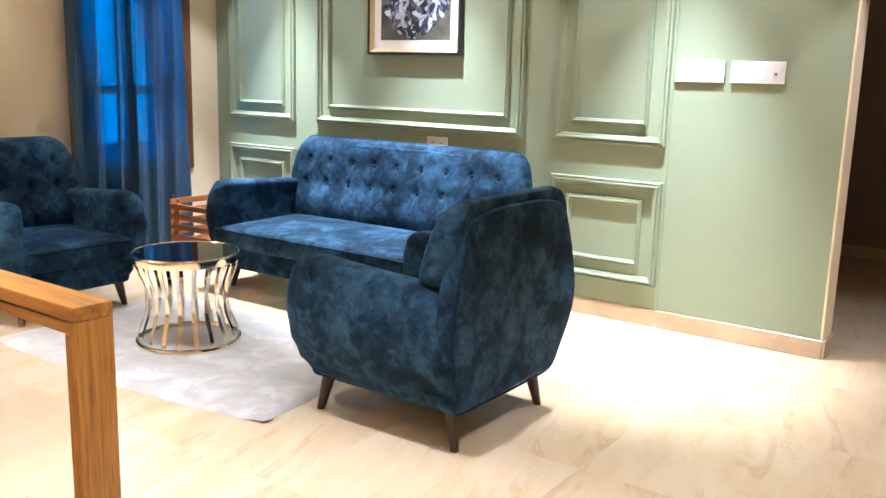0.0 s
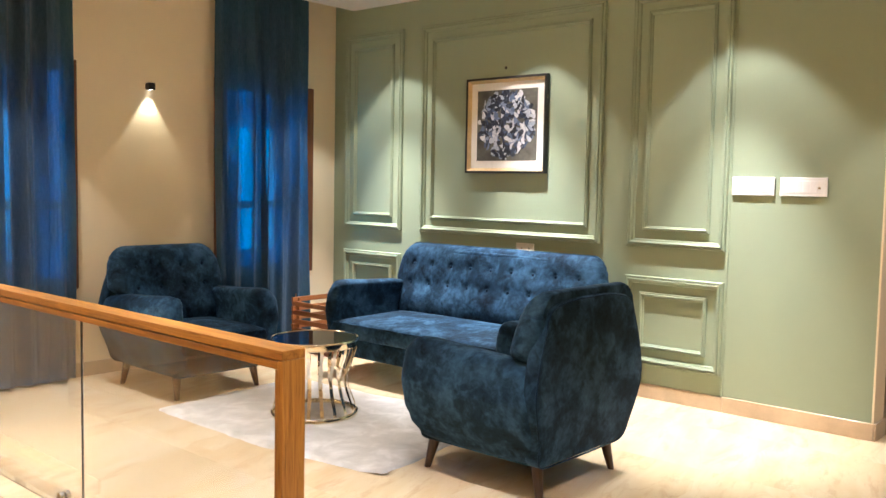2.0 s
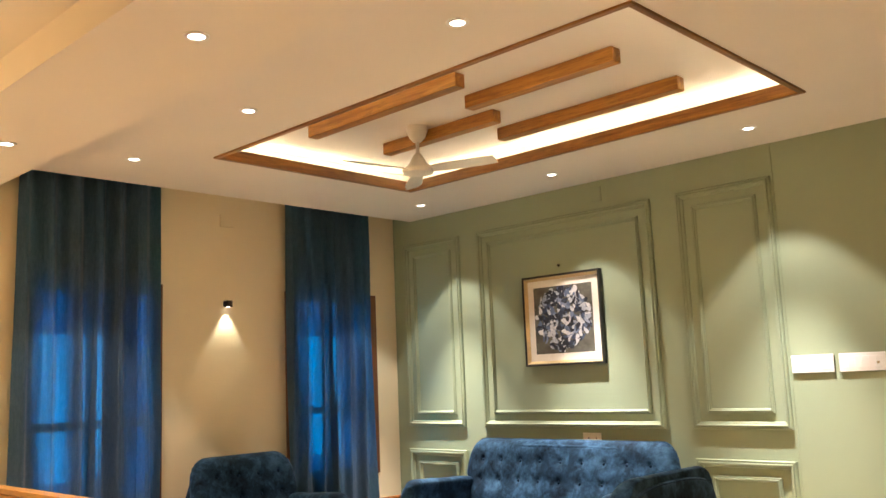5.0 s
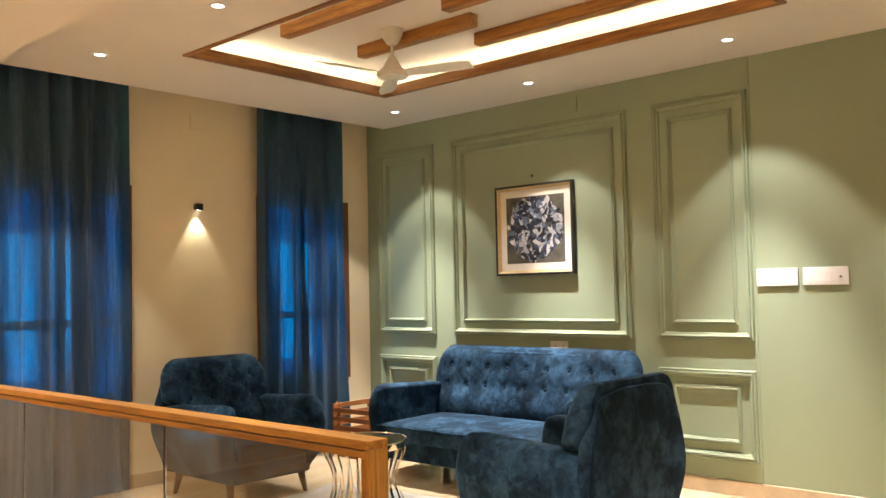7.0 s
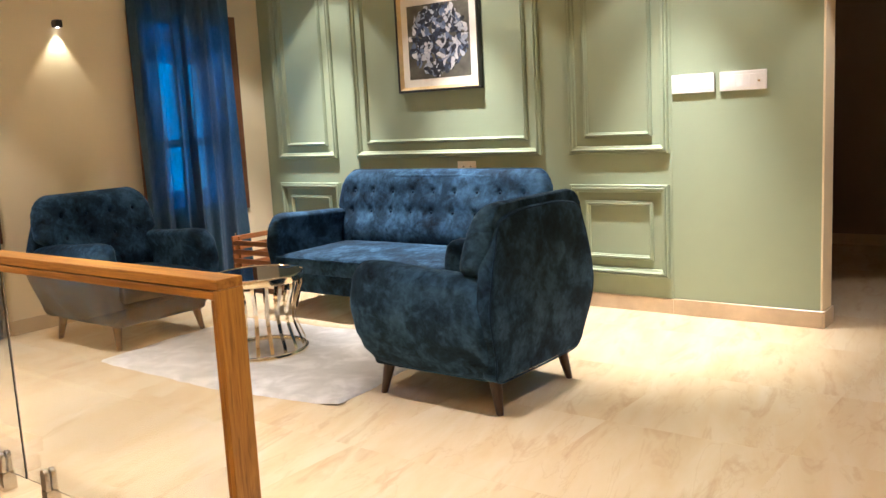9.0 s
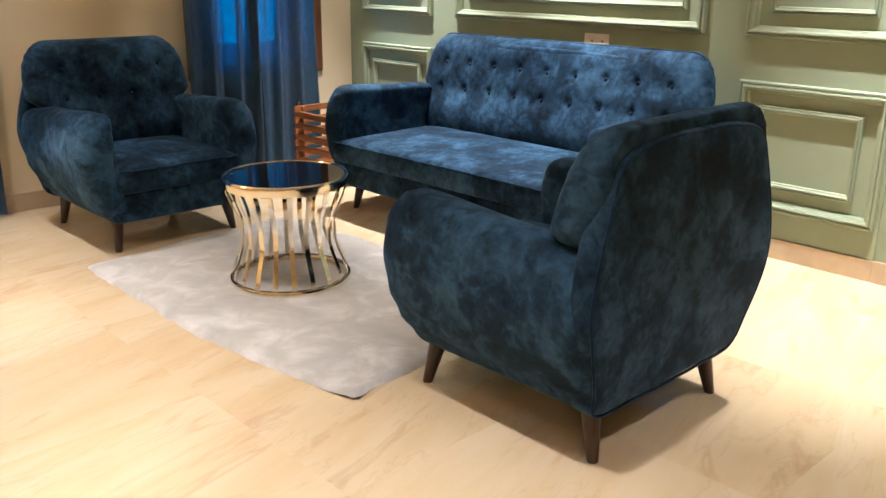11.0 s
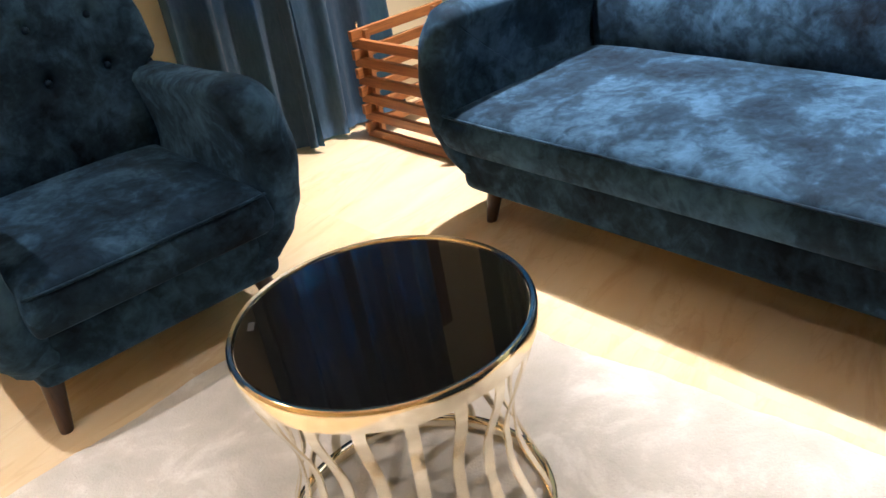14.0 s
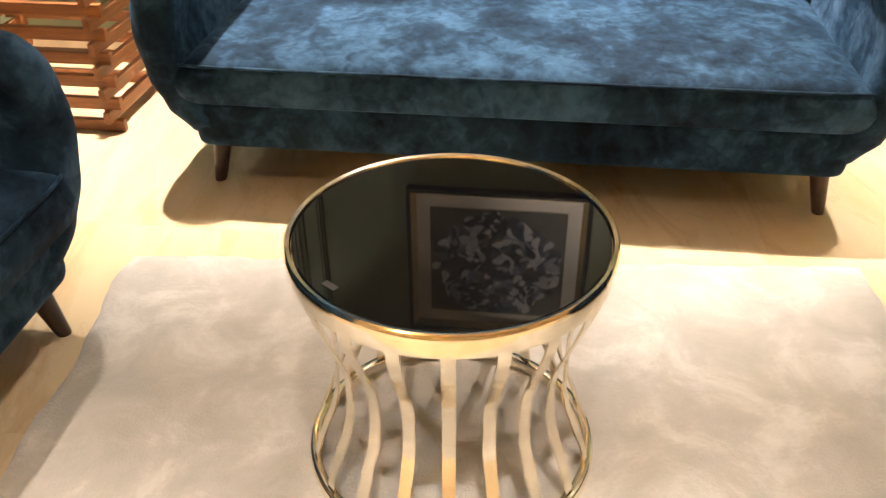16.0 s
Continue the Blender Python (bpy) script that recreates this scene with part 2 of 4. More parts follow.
M_BUTTON = velvet("button_velvet", (0.002, 0.008, 0.02), (0.015, 0.040, 0.08))
M_CURTAIN = curtain_cloth()
M_MARBLE = marble()
M_SKIRT = plain("skirting_stone", (0.55, 0.42, 0.27), 0.3, 0, 0.15, 6)
M_RUG = fur()
M_GOLD = plain("champagne_steel", (0.86, 0.79, 0.64), 0.14, 1.0, 0.04)
M_STEEL = plain("brushed_steel", (0.62, 0.58, 0.52), 0.25, 1.0, 0.06)
M_BLACKGLASS = plain("black_glass", (0.006, 0.006, 0.006), 0.02, 0, 0.1)
M_BLACKGLASS.node_tree.nodes["Principled BSDF"].inputs["Specular IOR Level"].default_value = 0.34
M_BLACK = plain("black_lacquer", (0.015, 0.014, 0.013), 0.35)
M_LABEL = plain("label_grey", (0.035, 0.036, 0.036), 0.55)
M_PLASTIC = plain("white_plastic", (0.86, 0.84, 0.82), 0.35, 0, 0.03)
M_FANWHITE = plain("fan_enamel", (0.78, 0.74, 0.66), 0.3, 0, 0.03)
M_GLASS = glass_pane("clear_glass", (0.97, 0.99, 0.98))
M_MAT = plain("picture_mat", (0.80, 0.76, 0.68), 0.8, 0, 0.03)
M_GILT = plain("gilt_bevel", (0.62, 0.48, 0.25), 0.35, 0.6, 0.1)
M_LED = glow("led_strip", (1.0, 0.83, 0.54), 33)
M_LAMP = glow("lamp_disc", (1.0, 0.90, 0.74), 14)

# ---- mesh helpers ----


def shape(bm, name, mat, smooth=False):
    me = bpy.data.meshes.new(name)
    bm.normal_update()
    bm.to_mesh(me)
    bm.free()
    me.materials.append(mat)
    if smooth:
        me.polygons.foreach_set("use_smooth", [True] * len(me.polygons))
        if smooth != "all":
            me.set_sharp_from_angle(angle=radians(smooth))
    return me


def part(name, bm, mat, parent=None, label="", smooth=False):
    ob = new(name, shape(bm, name, mat, smooth))
    ob.parent = parent
    if label:
        ob["label"] = label
    return ob


def again(name, me, parent, m):
    ob = new(name, me)
    ob.parent, ob.matrix_basis = parent, m
    return ob


def thing(name, label, category, m=None, group="", kind=""):
    ob = new(name)
    ob.empty_display_size = 0.1
    if m is not None:
        ob.matrix_basis = m
    return tagged(ob, label, category, group, kind)


def box(x0, x1, y0, y1, z0, z1, bevel=0.0, seg=2, bm=None):
    bm = bm or bmesh.new()
    v = [bm.verts.new((x, y, z)) for x in (x0, x1) for y in (y0, y1) for z in (z0, z1)]
    fs = [bm.faces.new([v[i] for i in f]) for f in ((0, 1, 3, 2), (4, 6, 7, 5), (0, 4, 5, 1), (2, 3, 7, 6), (0, 2, 6, 4), (1, 5, 7, 3))]
    if bevel:
        edges = {e for f in fs for e in f.edges}
        bmesh.ops.bevel(bm, geom=list(edges), offset=bevel, segments=seg, affect="EDGES", profile=0.6)
    return bm


def lathe(profile, n=48, bm=None, at=(0, 0, 0)):
    """Rings of (radius, z) about the upright axis; a radius of 0 closes."""
    bm = bm or bmesh.new()
    rings = []
    for r, z in profile:
        if r <= 0:
            rings.append([bm.verts.new((at[0], at[1], at[2] + z))])
        else:
            rings.append([bm.verts.new((at[0] + r * math.cos(a), at[1] + r * math.sin(a), at[2] + z)) for a in (2 * math.pi * k / n for k in range(n))])
    for a, b in zip(rings, rings[1:]):
        for k in range(n):
            q = [a[k % len(a)], a[(k + 1) % n % len(a)], b[(k + 1) % n % len(b)], b[k % len(b)]]
            q = [p for i, p in enumerate(q) if p not in q[:i]]
            if len(q) > 2:
                bm.faces.new(q)
    return bm


def sweep(path, radius, n=8, closed=False, bm=None):
    bm = bm or bmesh.new()
    pts = [Vector(p) for p in path]
    rings = []
    for i, p in enumerate(pts):
        a = pts[i - 1] if (i or closed) else p
        b = pts[(i + 1) % len(pts)] if (i < len(pts) - 1 or closed) else p
        d = (b - a).normalized()
        u = d.cross(Vector((0, 0, 1)) if abs(d.z) < 0.9 else Vector((1, 0, 0))).normalized()
        w = u.cross(d)
        rings.append([bm.verts.new(p + radius * (math.cos(t) * u + math.sin(t) * w)) for t in (2 * math.pi * k / n for k in range(n))])
    pairs = list(zip(rings, rings[1:])) + ([(rings[-1], rings[0])] if closed else [])
    for a, b in pairs:
        for k in range(n):
            bm.faces.new((a[k], b[k], b[(k + 1) % n], a[(k + 1) % n]))
    if not closed:
        bm.faces.new(rings[0])
        bm.faces.new(rings[-1][::-1])
    return bm


def smooth_loop(points, n=6):
    """A closed round curve through the points."""
    out, p = [], [Vector(q) for q in points]
    for i in range(len(p)):
        a, b, c, d = p[i - 1], p[i], p[(i + 1) % len(p)], p[(i + 2) % len(p)]
        for k in range(n):
            t = k / n
            out.append(0.5 * (2 * b + (c - a) * t + (2 * a - 5 * b + 4 * c - d) * t * t + (3 * b - a - 3 * c + d) * t ** 3))
    return out


def slab(outline, w0, w1, r, place):
    """A slab with rounded edges: the outline (u, v), drawn from depth w0 to w1; place(u, v, w) gives the point in space."""
    bm = bmesh.new()
    n = len(outline)
    mid = sum((Vector(p) for p in outline), Vector((0, 0))) / n
    nrm = []
    for i in range(n):
        d = Vector(outline[(i + 1) % n]) - Vector(outline[i - 1])
        k = Vector((d.y, -d.x)).normalized()
        nrm.append(k if k.dot(Vector(outline[i]) - mid) > 0 else -k)
    layers = []
    for f in (0.2, 0.45, 0.7, 0.9):
        layers.append(("scale", f, w0))
    for a in (0, 25, 50, 75):
        a = radians(a)
        layers.append(("inset", r * (1 - math.sin(a)), w0 + r * (1 - math.cos(a))))
    for a in (75, 50, 25, 0):
        a = radians(a)
        layers.append(("inset", r * (1 - math.sin(a)), w1 - r * (1 - math.cos(a))))
    for f in (0.9, 0.7, 0.45, 0.2):
        layers.append(("scale", f, w1))
    rings = []
    for kind, amount, w in layers:
        ring = []
        for p, k in zip(outline, nrm):
            q = Vector(p) - k * (amount if kind == "inset" else r)
            if kind == "scale":
                q = mid + (q - mid) * amount
            ring.append(bm.verts.new(place(q.x, q.y, w)))
        rings.append(ring)
    for a, b in zip(rings, rings[1:]):
        for k in range(n):
            bm.faces.new((a[k], a[(k + 1) % n], b[(k + 1) % n], b[k]))
    for ring, w in ((rings[0], w0), (rings[-1], w1)):
        c = bm.verts.new(place(mid.x, mid.y, w))
        for k in range(n):
            bm.faces.new((ring[k], ring[(k + 1) % n], c))
    bmesh.ops.recalc_face_normals(bm, faces=bm.faces[:])
    return bm


def leaves(surface, nu, nv):
    """A closed skin from two sheets: surface(u, v, side) with u and v from -1 to 1, side +1 or -1, that meet along their rims."""
    bm = bmesh.new()
    us = [math.sin(math.pi / 2 * (2 * i / nu - 1)) * 0.5 + (2 * i / nu - 1) * 0.5 for i in range(nu + 1)]
    vs = [math.sin(math.pi / 2 * (2 * i / nv - 1)) for i in range(nv + 1)]
    sheets = []
    for side in (1, -1):
        sheets.append([[bm.verts.new(surface(u, v, side)) for v in vs] for u in us])
        g = sheets[-1]
        for i in range(nu):
            for j in range(nv):
                bm.faces.new((g[i][j], g[i + 1][j], g[i + 1][j + 1], g[i][j + 1]))
    bmesh.ops.remove_doubles(bm, verts=bm.verts[:], dist=0.0008)
    bmesh.ops.recalc_face_normals(bm, faces=bm.faces[:])
    return bm


def interp(x, rows):
    for (a, p), (b, q) in zip(rows, rows[1:]):
        if x <= b:
            t = max(0, (x - a) / (b - a))
            t = t * t * (3 - 2 * t)
            return p + (q - p) * t
    return rows[-1][1]


def structure(name, bm, mat, label, smooth=False):
    return tagged(part(name, bm, mat, None, label, smooth), label, name.split("_")[0], "", "structure")


# ---- the shell ----
X0, X1, Y0, YG, YB = X_WEST, 2.6, -3.2, 5.23, 8.5
WIN = [(1.685, 2.740), (3.905, 4.960)]
SILL, HEAD = 0.66, 2.32

# window wall, with two openings
bm = bmesh.new()
ys = [Y0, WIN[0][0], WIN[0][1], WIN[1][0], WIN[1][1], YG + 0.2]
for k in range(5):
    if k in (1, 3):
        box(X0 - 0.22, X0, ys[k], ys[k + 1], -1.6, SILL, bm=bm)
        box(X0 - 0.22, X0, ys[k], ys[k + 1], HEAD, 3.5, bm=bm)
    else:
        box(X0 - 0.22, X0, ys[k], ys[k + 1], -1.6, 3.5, bm=bm)
bmesh.ops.remove_doubles(bm, verts=bm.verts[:], dist=0.0005)
structure("wall_west", bm, M_CREAM, "warm cream painted wall with two window openings")

# green wall: a proud panelled board, and a plain stretch that ends at the passage
GEND, BOARD = -1.208, -2.130
structure("wall_north", box(X0, GEND, YG + 0.007, YG + 0.20, 0, 3.3), M_GREEN, "sage green painted wall beside a dark passage")
structure("wall_board", box(X0, BOARD, YG, YG + 0.0065, 0.102, 3.239, 0.002, 1), M_GREEN, "sage green panelling board on the wall")
structure("trim_wall_end", box(GEND - 0.001, GEND + 0.012, YG + 0.003, YG + 0.205, 0.10, CEIL, 0.002, 1), M_CREAM, "cream painted end face of the green wall")
structure("wall_north_east", box(0.75, X1, YG, YG + 0.2, 0, 3.3), M_CREAM, "plain cream wall east of the passage")
structure("wall_header", box(GEND + 0.013, 0.75, YG + 0.02, YG + 0.2, 2.75, 3.3), M_CREAM, "cream lintel over the passage opening")
structure("wall_east", box(X1, X1 + 0.2, Y0, YB, 0, 3.4), M_CREAM, "plain cream wall behind the walker")
structure("wall_south", box(X0 - 0.2, X1 + 0.2, Y0 - 0.2, Y0, -1.6, 3.4), M_CREAM, "plain cream wall behind the walker")
structure("wall_passage_end", box(-3.2, X1, YB, YB + 0.2, 0, 3.3), M_PASSAGE_DIM, "brown-cream wall at the end of the passage, darkened for its gloom")
structure("wall_passage_west", box(-3.2, -3.0, YG + 0.2, YB, 0, 3.3), M_PASSAGE_DIM, "brown-cream side wall of the passage, darkened for its gloom")
structure("baseboard_passage", box(-3.0, X1, YB - 0.014, YB - 0.001, 0.0, 0.10), M_SKIRT, "stone skirting in the dim passage")
structure("passage_door_handle_plate", box(-1.30, -1.26, YB - 0.03, YB - 0.002, 1.30, 1.62, 0.008), M_BLACK, "small black plate on the passage wall")

structure("backdrop", box(-8.02, -8.0, -1.5, 7.5, -0.6, 4.2), M_DUSK, "deep blue dusk outside the windows")

# ceilings: the flat room ceiling with its tray, the dropped strip with lamps, the landing
TX0, TX1, TY0, TY1, TZ = -4.738, -1.490, 2.426, 4.268, 3.210
POCKET = -5.755  # the ceiling stops short of the windows and leaves a slot for the curtains
COVE = 0.16
bm = bmesh.new()
yc = 1.40
box(POCKET, TX0, yc, YG + 0.02, CEIL, CEIL + 0.05, bm=bm)
box(POCKET, POCKET + 0.02, yc, YG + 0.02, CEIL + 0.05, 3.24, bm=bm)
box(X0, POCKET + 0.02, yc, YG + 0.02, 3.24, 3.29, bm=bm)
box(TX1, X1, yc, YG + 0.02, CEIL, CEIL + 0.05, bm=bm)
box(TX0, TX1, yc, TY0, CEIL, CEIL + 0.05, bm=bm)
box(TX0, TX1, TY1, YG + 0.02, CEIL, CEIL + 0.05, bm=bm)
box(TX0 - COVE - 0.02, TX1 + COVE + 0.02, TY0 - COVE - 0.02, TY1 + COVE + 0.02, TZ, TZ + 0.04, bm=bm)
for a in ((TX0 - COVE - 0.02, TX0 - COVE, TY0 - COVE, TY1 + COVE), (TX1 + COVE, TX1 + COVE + 0.02, TY0 - COVE, TY1 + COVE),
          (TX0 - COVE - 0.02, TX1 + COVE + 0.02, TY0 - COVE - 0.02, TY0 - COVE), (TX0 - COVE - 0.02, TX1 + COVE + 0.02, TY1 + COVE, TY1 + COVE + 0.02)):
    box(*a, CEIL + 0.05, TZ, bm=bm)
structure("ceiling", bm, M_WHITE, "off-white plaster ceiling with a recessed lit tray")
structure("ceiling_drop", box(X0, X1, 0.74, 1.40, DROP, 3.3), M_WHITE, "dropped off-white ceiling strip with downlights")
structure("ceiling_landing", box(X0, X1, Y0, 0.74, CEIL, CEIL + 0.05), M_WHITE, "off-white ceiling over the landing")
structure("ceiling_passage", box(-3.2, X1, YG + 0.2, YB, CEIL, CEIL + 0.05), M_WHITE, "ceiling of the unlit passage")

# floor slab with the stair opening, and the flight below
SX1, SY0, SY1 = -1.95, 0.05, 1.30
bm = bmesh.new()
for a in ((X0, X1, SY1, YB), (SX1, X1, SY0, SY1), (X0, X1, Y0, SY0)):
    box(*a, -0.20, -0.010, bm=bm)
structure("floor", bm, M_SKIRT, "floor slab under pale marble tiles")
structure("stairwell_wall", box(X0, SX1, SY1 - 0.03, SY1 - 0.001, -1.6, -0.201), M_CREAM, "cream wall below the landing edge")
structure("stairwell_floor", box(X0, SX1 + 0.2, SY0 - 0.2, SY1, -1.7, -1.6), M_SKIRT, "lower floor seen down the stairwell")
steps = thing("staircase", "pale stone staircase going down beside the glass balustrade", "staircase", kind="structure")
for k in range(8):
    part("step", box(SX1 - 0.28 * (k + 1), SX1 - 0.28 * k, SY0 + 0.02, SY1 - 0.05, -1.6, -0.175 * (k + 1), 0.004, 1), M_SKIRT, steps)

# ---- wall panels, skirting, windows ----


def moulding(x0, x1, z0, z1, w, d, mat, parent):
    """A mitred picture-frame moulding on the green board: four lengths with a stepped, rounded profile."""
    prof = [(0, 0), (0, 0.62 * d), (0.08 * w, 0.80 * d), (0.23 * w, 0.80 * d), (0.26 * w, 0.52 * d), (0.33 * w, 0.52 * d), (0.38 * w, 0.94 * d), (0.50 * w, d), (0.62 * w, 0.92 * d), (0.68 * w, 0.50 * d), (0.82 * w, 0.42 * d), (0.92 * w, 0.34 * d), (w, 0)]
    for c, du, dv in (((x0, z0), (1, 0), (0, 1)), ((x1, z0), (0, 1), (-1, 0)), ((x1, z1), (-1, 0), (0, -1)), ((x0, z1), (0, -1), (1, 0))):
        length = (x1 - x0) if du[0] else (z1 - z0)
        bm = bmesh.new()
        ends = []
        for s in (0, 1):
            ring = []
            for p, h in prof:
                t = p if s == 0 else length - p
                ring.append(bm.verts.new((c[0] + du[0] * t + dv[0] * p, YG - 0.0005 - h, c[1] + du[1] * t + dv[1] * p)))
            ends.append(ring)
        for k in range(len(prof) - 1):
            bm.faces.new((ends[0][k], ends[1][k], ends[1][k + 1], ends[0][k + 1]))
        bmesh.ops.recalc_face_normals(bm, faces=bm.faces[:])
        part("moulding", bm, mat, parent, smooth=35)


for x0, x1 in ((-5.838, -5.105), (-4.883, -3.098), (-2.873, -2.147)):
    for z0, z1 in ((1.068, 2.803), (0.240, 0.862)):
        p = thing("wall_panel", "sage green panel of two nested mouldings" + (" above the dado" if z0 > 1 else " below the dado"), "wall panel", group="wall panels")
        moulding(x0, x1, z0, z1, 0.055, 0.036, M_GREEN, p)
        moulding(x0 + 0.115, x1 - 0.115, z0 + 0.112, z1 - 0.112, 0.033, 0.026, M_GREEN, p)

structure("baseboard_north", box(X0 + 0.013, BOARD, YG - 0.006, YG + 0.0065, 0.0, 0.101), M_SKIRT, "beige stone skirting below the panelling")
structure("baseboard_north_plain", box(BOARD + 0.001, GEND + 0.014, YG - 0.008, YG + 0.0065, 0.0, 0.105, 0.003, 1), M_SKIRT, "beige stone skirting below the plain green wall")
structure("baseboard_wall_end", box(GEND + 0.0145, GEND + 0.028, YG - 0.004, YG + 0.205, 0.0, 0.105, 0.003, 1), M_SKIRT, "beige stone skirting round the wall end")
structure("baseboard_west", box(X0 + 0.001, X0 + 0.0125, 1.32, YG - 0.007, 0.0, 0.105, 0.003, 1), M_SKIRT, "beige stone skirting below the windows")

for k, (a, b) in enumerate(WIN):
    w = thing(f"window_{k + 1}", "wooden window with dark teak frame behind blue curtains, dusk outside", "window", kind="structure")
    fw = 0.080
    fx0, fx1 = X0 - 0.10, X0 + 0.018
    for y0, y1 in ((a, a + fw), (b - fw, b)):
        part("window_frame", box(fx0, fx1, y0, y1, SILL, HEAD, 0.004, 1), M_FRAMEWOOD, w)
    for z0, z1 in ((SILL, SILL + fw), (HEAD - fw, HEAD)):
        part("window_frame", box(fx0, fx1, a + fw, b - fw, z0, z1, 0.004, 1), M_FRAMEWOOD, w)
    mid = (a + b) / 2
    part("mullion", box(X0 - 0.092, X0 - 0.028, mid - 0.03, mid + 0.03, SILL + fw, HEAD - fw, 0.003, 1), M_FRAMEWOOD, w)
    part("transom", box(X0 - 0.09, X0 - 0.03, a + fw, b - fw, 1.24, 1.30, 0.003, 1), M_FRAMEWOOD, w)
    for y0, y1 in ((a + fw, mid - 0.03), (mid + 0.03, b - fw)):
        pane = part("pane", box(X0 - 0.064, X0 - 0.058, y0, y1, SILL + fw, HEAD - fw), M_GLASS, w)
        pane.visible_shadow = False


def curtain(y0, y1, pleats, seed, depth=0.068, label="", flare=0.04):
    rnd = random.Random(seed)
    top, low = 3.215, 0.018
    n, rows = pleats * 26, 40
    bend = [rnd.uniform(-0.5, 0.5) for _ in range(pleats + 2)]
    amp = [rnd.uniform(0.7, 1.25) for _ in range(pleats + 2)]
    bm = bmesh.new()
    front, back = [], []
    for j in range(rows + 1):
        t = j / rows
        z = top + (low - top) * t
        ra, rb = [], []
        for i in range(n + 1):
            s = i / n
            k = s * pleats
            a = amp[int(k)] + (amp[int(k) + 1] - amp[int(k)]) * (k - int(k))
            ph = 2 * math.pi * k + bend[int(k)] * (0.4 + 0.8 * t) + 0.8 * math.sin(3 * t + seed) * t
            wave = 0.8 * math.sin(ph) + 0.22 * math.sin(2 * ph + seed) + 0.10 * math.sin(3.3 * ph + 2 * seed) * (0.4 + 0.6 * t)
            x = X0 + 0.105 + depth * a * wave * (0.65 + 0.35 * t) + 0.012 * noise.noise((s * 6, z * 1.3, seed))
            y = y0 + (y1 - y0) * s + (s - 0.5) * flare * t + 0.010 * math.cos(ph) * a
            zz = z + (0.012 * wave if j == rows else 0)
            ra.append(bm.verts.new((x, y, zz)))
            rb.append(bm.verts.new((x - 0.002, y, zz)))
        front.append(ra)
        back.append(rb)
    for g, flip in ((front, False), (back, True)):
        for j in range(rows):
            for i in range(n):
                q = (g[j][i], g[j + 1][i], g[j + 1][i + 1], g[j][i + 1])
                bm.faces.new(q[::-1] if flip else q)
    for j in range(rows):
        for i in (0, n):
            bm.faces.new((front[j][i], back[j][i], back[j + 1][i], front[j + 1][i]))
    for i in range(n):
        bm.faces.new((front[rows][i], front[rows][i + 1], back[rows][i + 1], back[rows][i]))
        bm.faces.new((front[0][i], back[0][i], back[0][i + 1], front[0][i + 1]))
    c = thing("curtain", label, "curtain", group="curtains")
    cloth = part("cloth", bm, M_CURTAIN, c, smooth="all")
    part("track", box(X0 + 0.09, X0 + 0.12, y0, y1, 3.210, 3.239), M_PLASTIC, c)
    return c


curtain(1.600, 2.150, 3, 3, label="dark blue pleated floor-length curtain drawn before a window")
curtain(2.140, 2.650, 3, 8, label="dark blue pleated floor-length curtain drawn before a window")
curtain(3.845, 4.330, 3, 5, label="dark blue pleated floor-length curtain behind the armchair", flare=0.03)
curtain(4.320, 4.815, 3, 11, label="dark blue pleated floor-length curtain beside the wooden crate", flare=0.03)

# ---- ceiling fittings ----
tray = thing("ceiling_tray_frame", "teak fascia round the recessed ceiling tray with hidden light strips", "ceiling trim")
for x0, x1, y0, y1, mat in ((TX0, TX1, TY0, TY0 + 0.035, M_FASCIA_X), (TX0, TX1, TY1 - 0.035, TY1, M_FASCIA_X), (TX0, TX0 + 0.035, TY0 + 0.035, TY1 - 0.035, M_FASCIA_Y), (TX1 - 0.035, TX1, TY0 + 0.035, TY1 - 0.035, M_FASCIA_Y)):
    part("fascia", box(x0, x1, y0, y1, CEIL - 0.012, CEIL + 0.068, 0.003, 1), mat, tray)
q = 0.07
for x0, x1, y0, y1 in ((TX0 - q - 0.02, TX0 - q, TY0, TY1), (TX1 + q, TX1 + q + 0.02, TY0, TY1), (TX0, TX1, TY0 - q - 0.02, TY0 - q), (TX0, TX1, TY1 + q, TY1 + q + 0.02)):
    part("light_strip", box(x0, x1, y0, y1, CEIL + 0.051, CEIL + 0.058), M_LED, tray, "warm glowing light strip")
for x0, x1, y in ((-4.233, -2.879, 2.875), (-3.138, -2.072, 3.231), (-4.252, -3.196, 3.567), (-3.474, -2.081, 3.932)):
    structure("ceiling_beam", box(x0, x1, y - 0.04, y + 0.04, 3.126, TZ - 0.001, 0.004, 1), M_TEAK_X, "short teak beam across the ceiling tray")


def downlight(m):
    d = thing("downlight", "small round recessed downlight with a white rim, lit", "downlight", m, "recessed downlights")
    part("rim", lathe([(0.034, -0.001), (0.034, -0.006), (0.040, -0.008), (0.050, -0.006), (0.052, -0.0005)], 32), M_PLASTIC, d, smooth=40)
    part("lens", lathe([(0.033, -0.0025), (0.0, -0.003)], 32), M_LAMP, d, "bright frosted lens")
    return d


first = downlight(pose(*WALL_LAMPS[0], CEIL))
# the unseen added lamps get copied fittings too
for x, y, z in [(*p, CEIL) for p in WALL_LAMPS[1:] + ROOM_LAMPS + ADDED_LAMPS] + [(*p, DROP) for p in DROP_LAMPS]:
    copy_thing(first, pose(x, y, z))

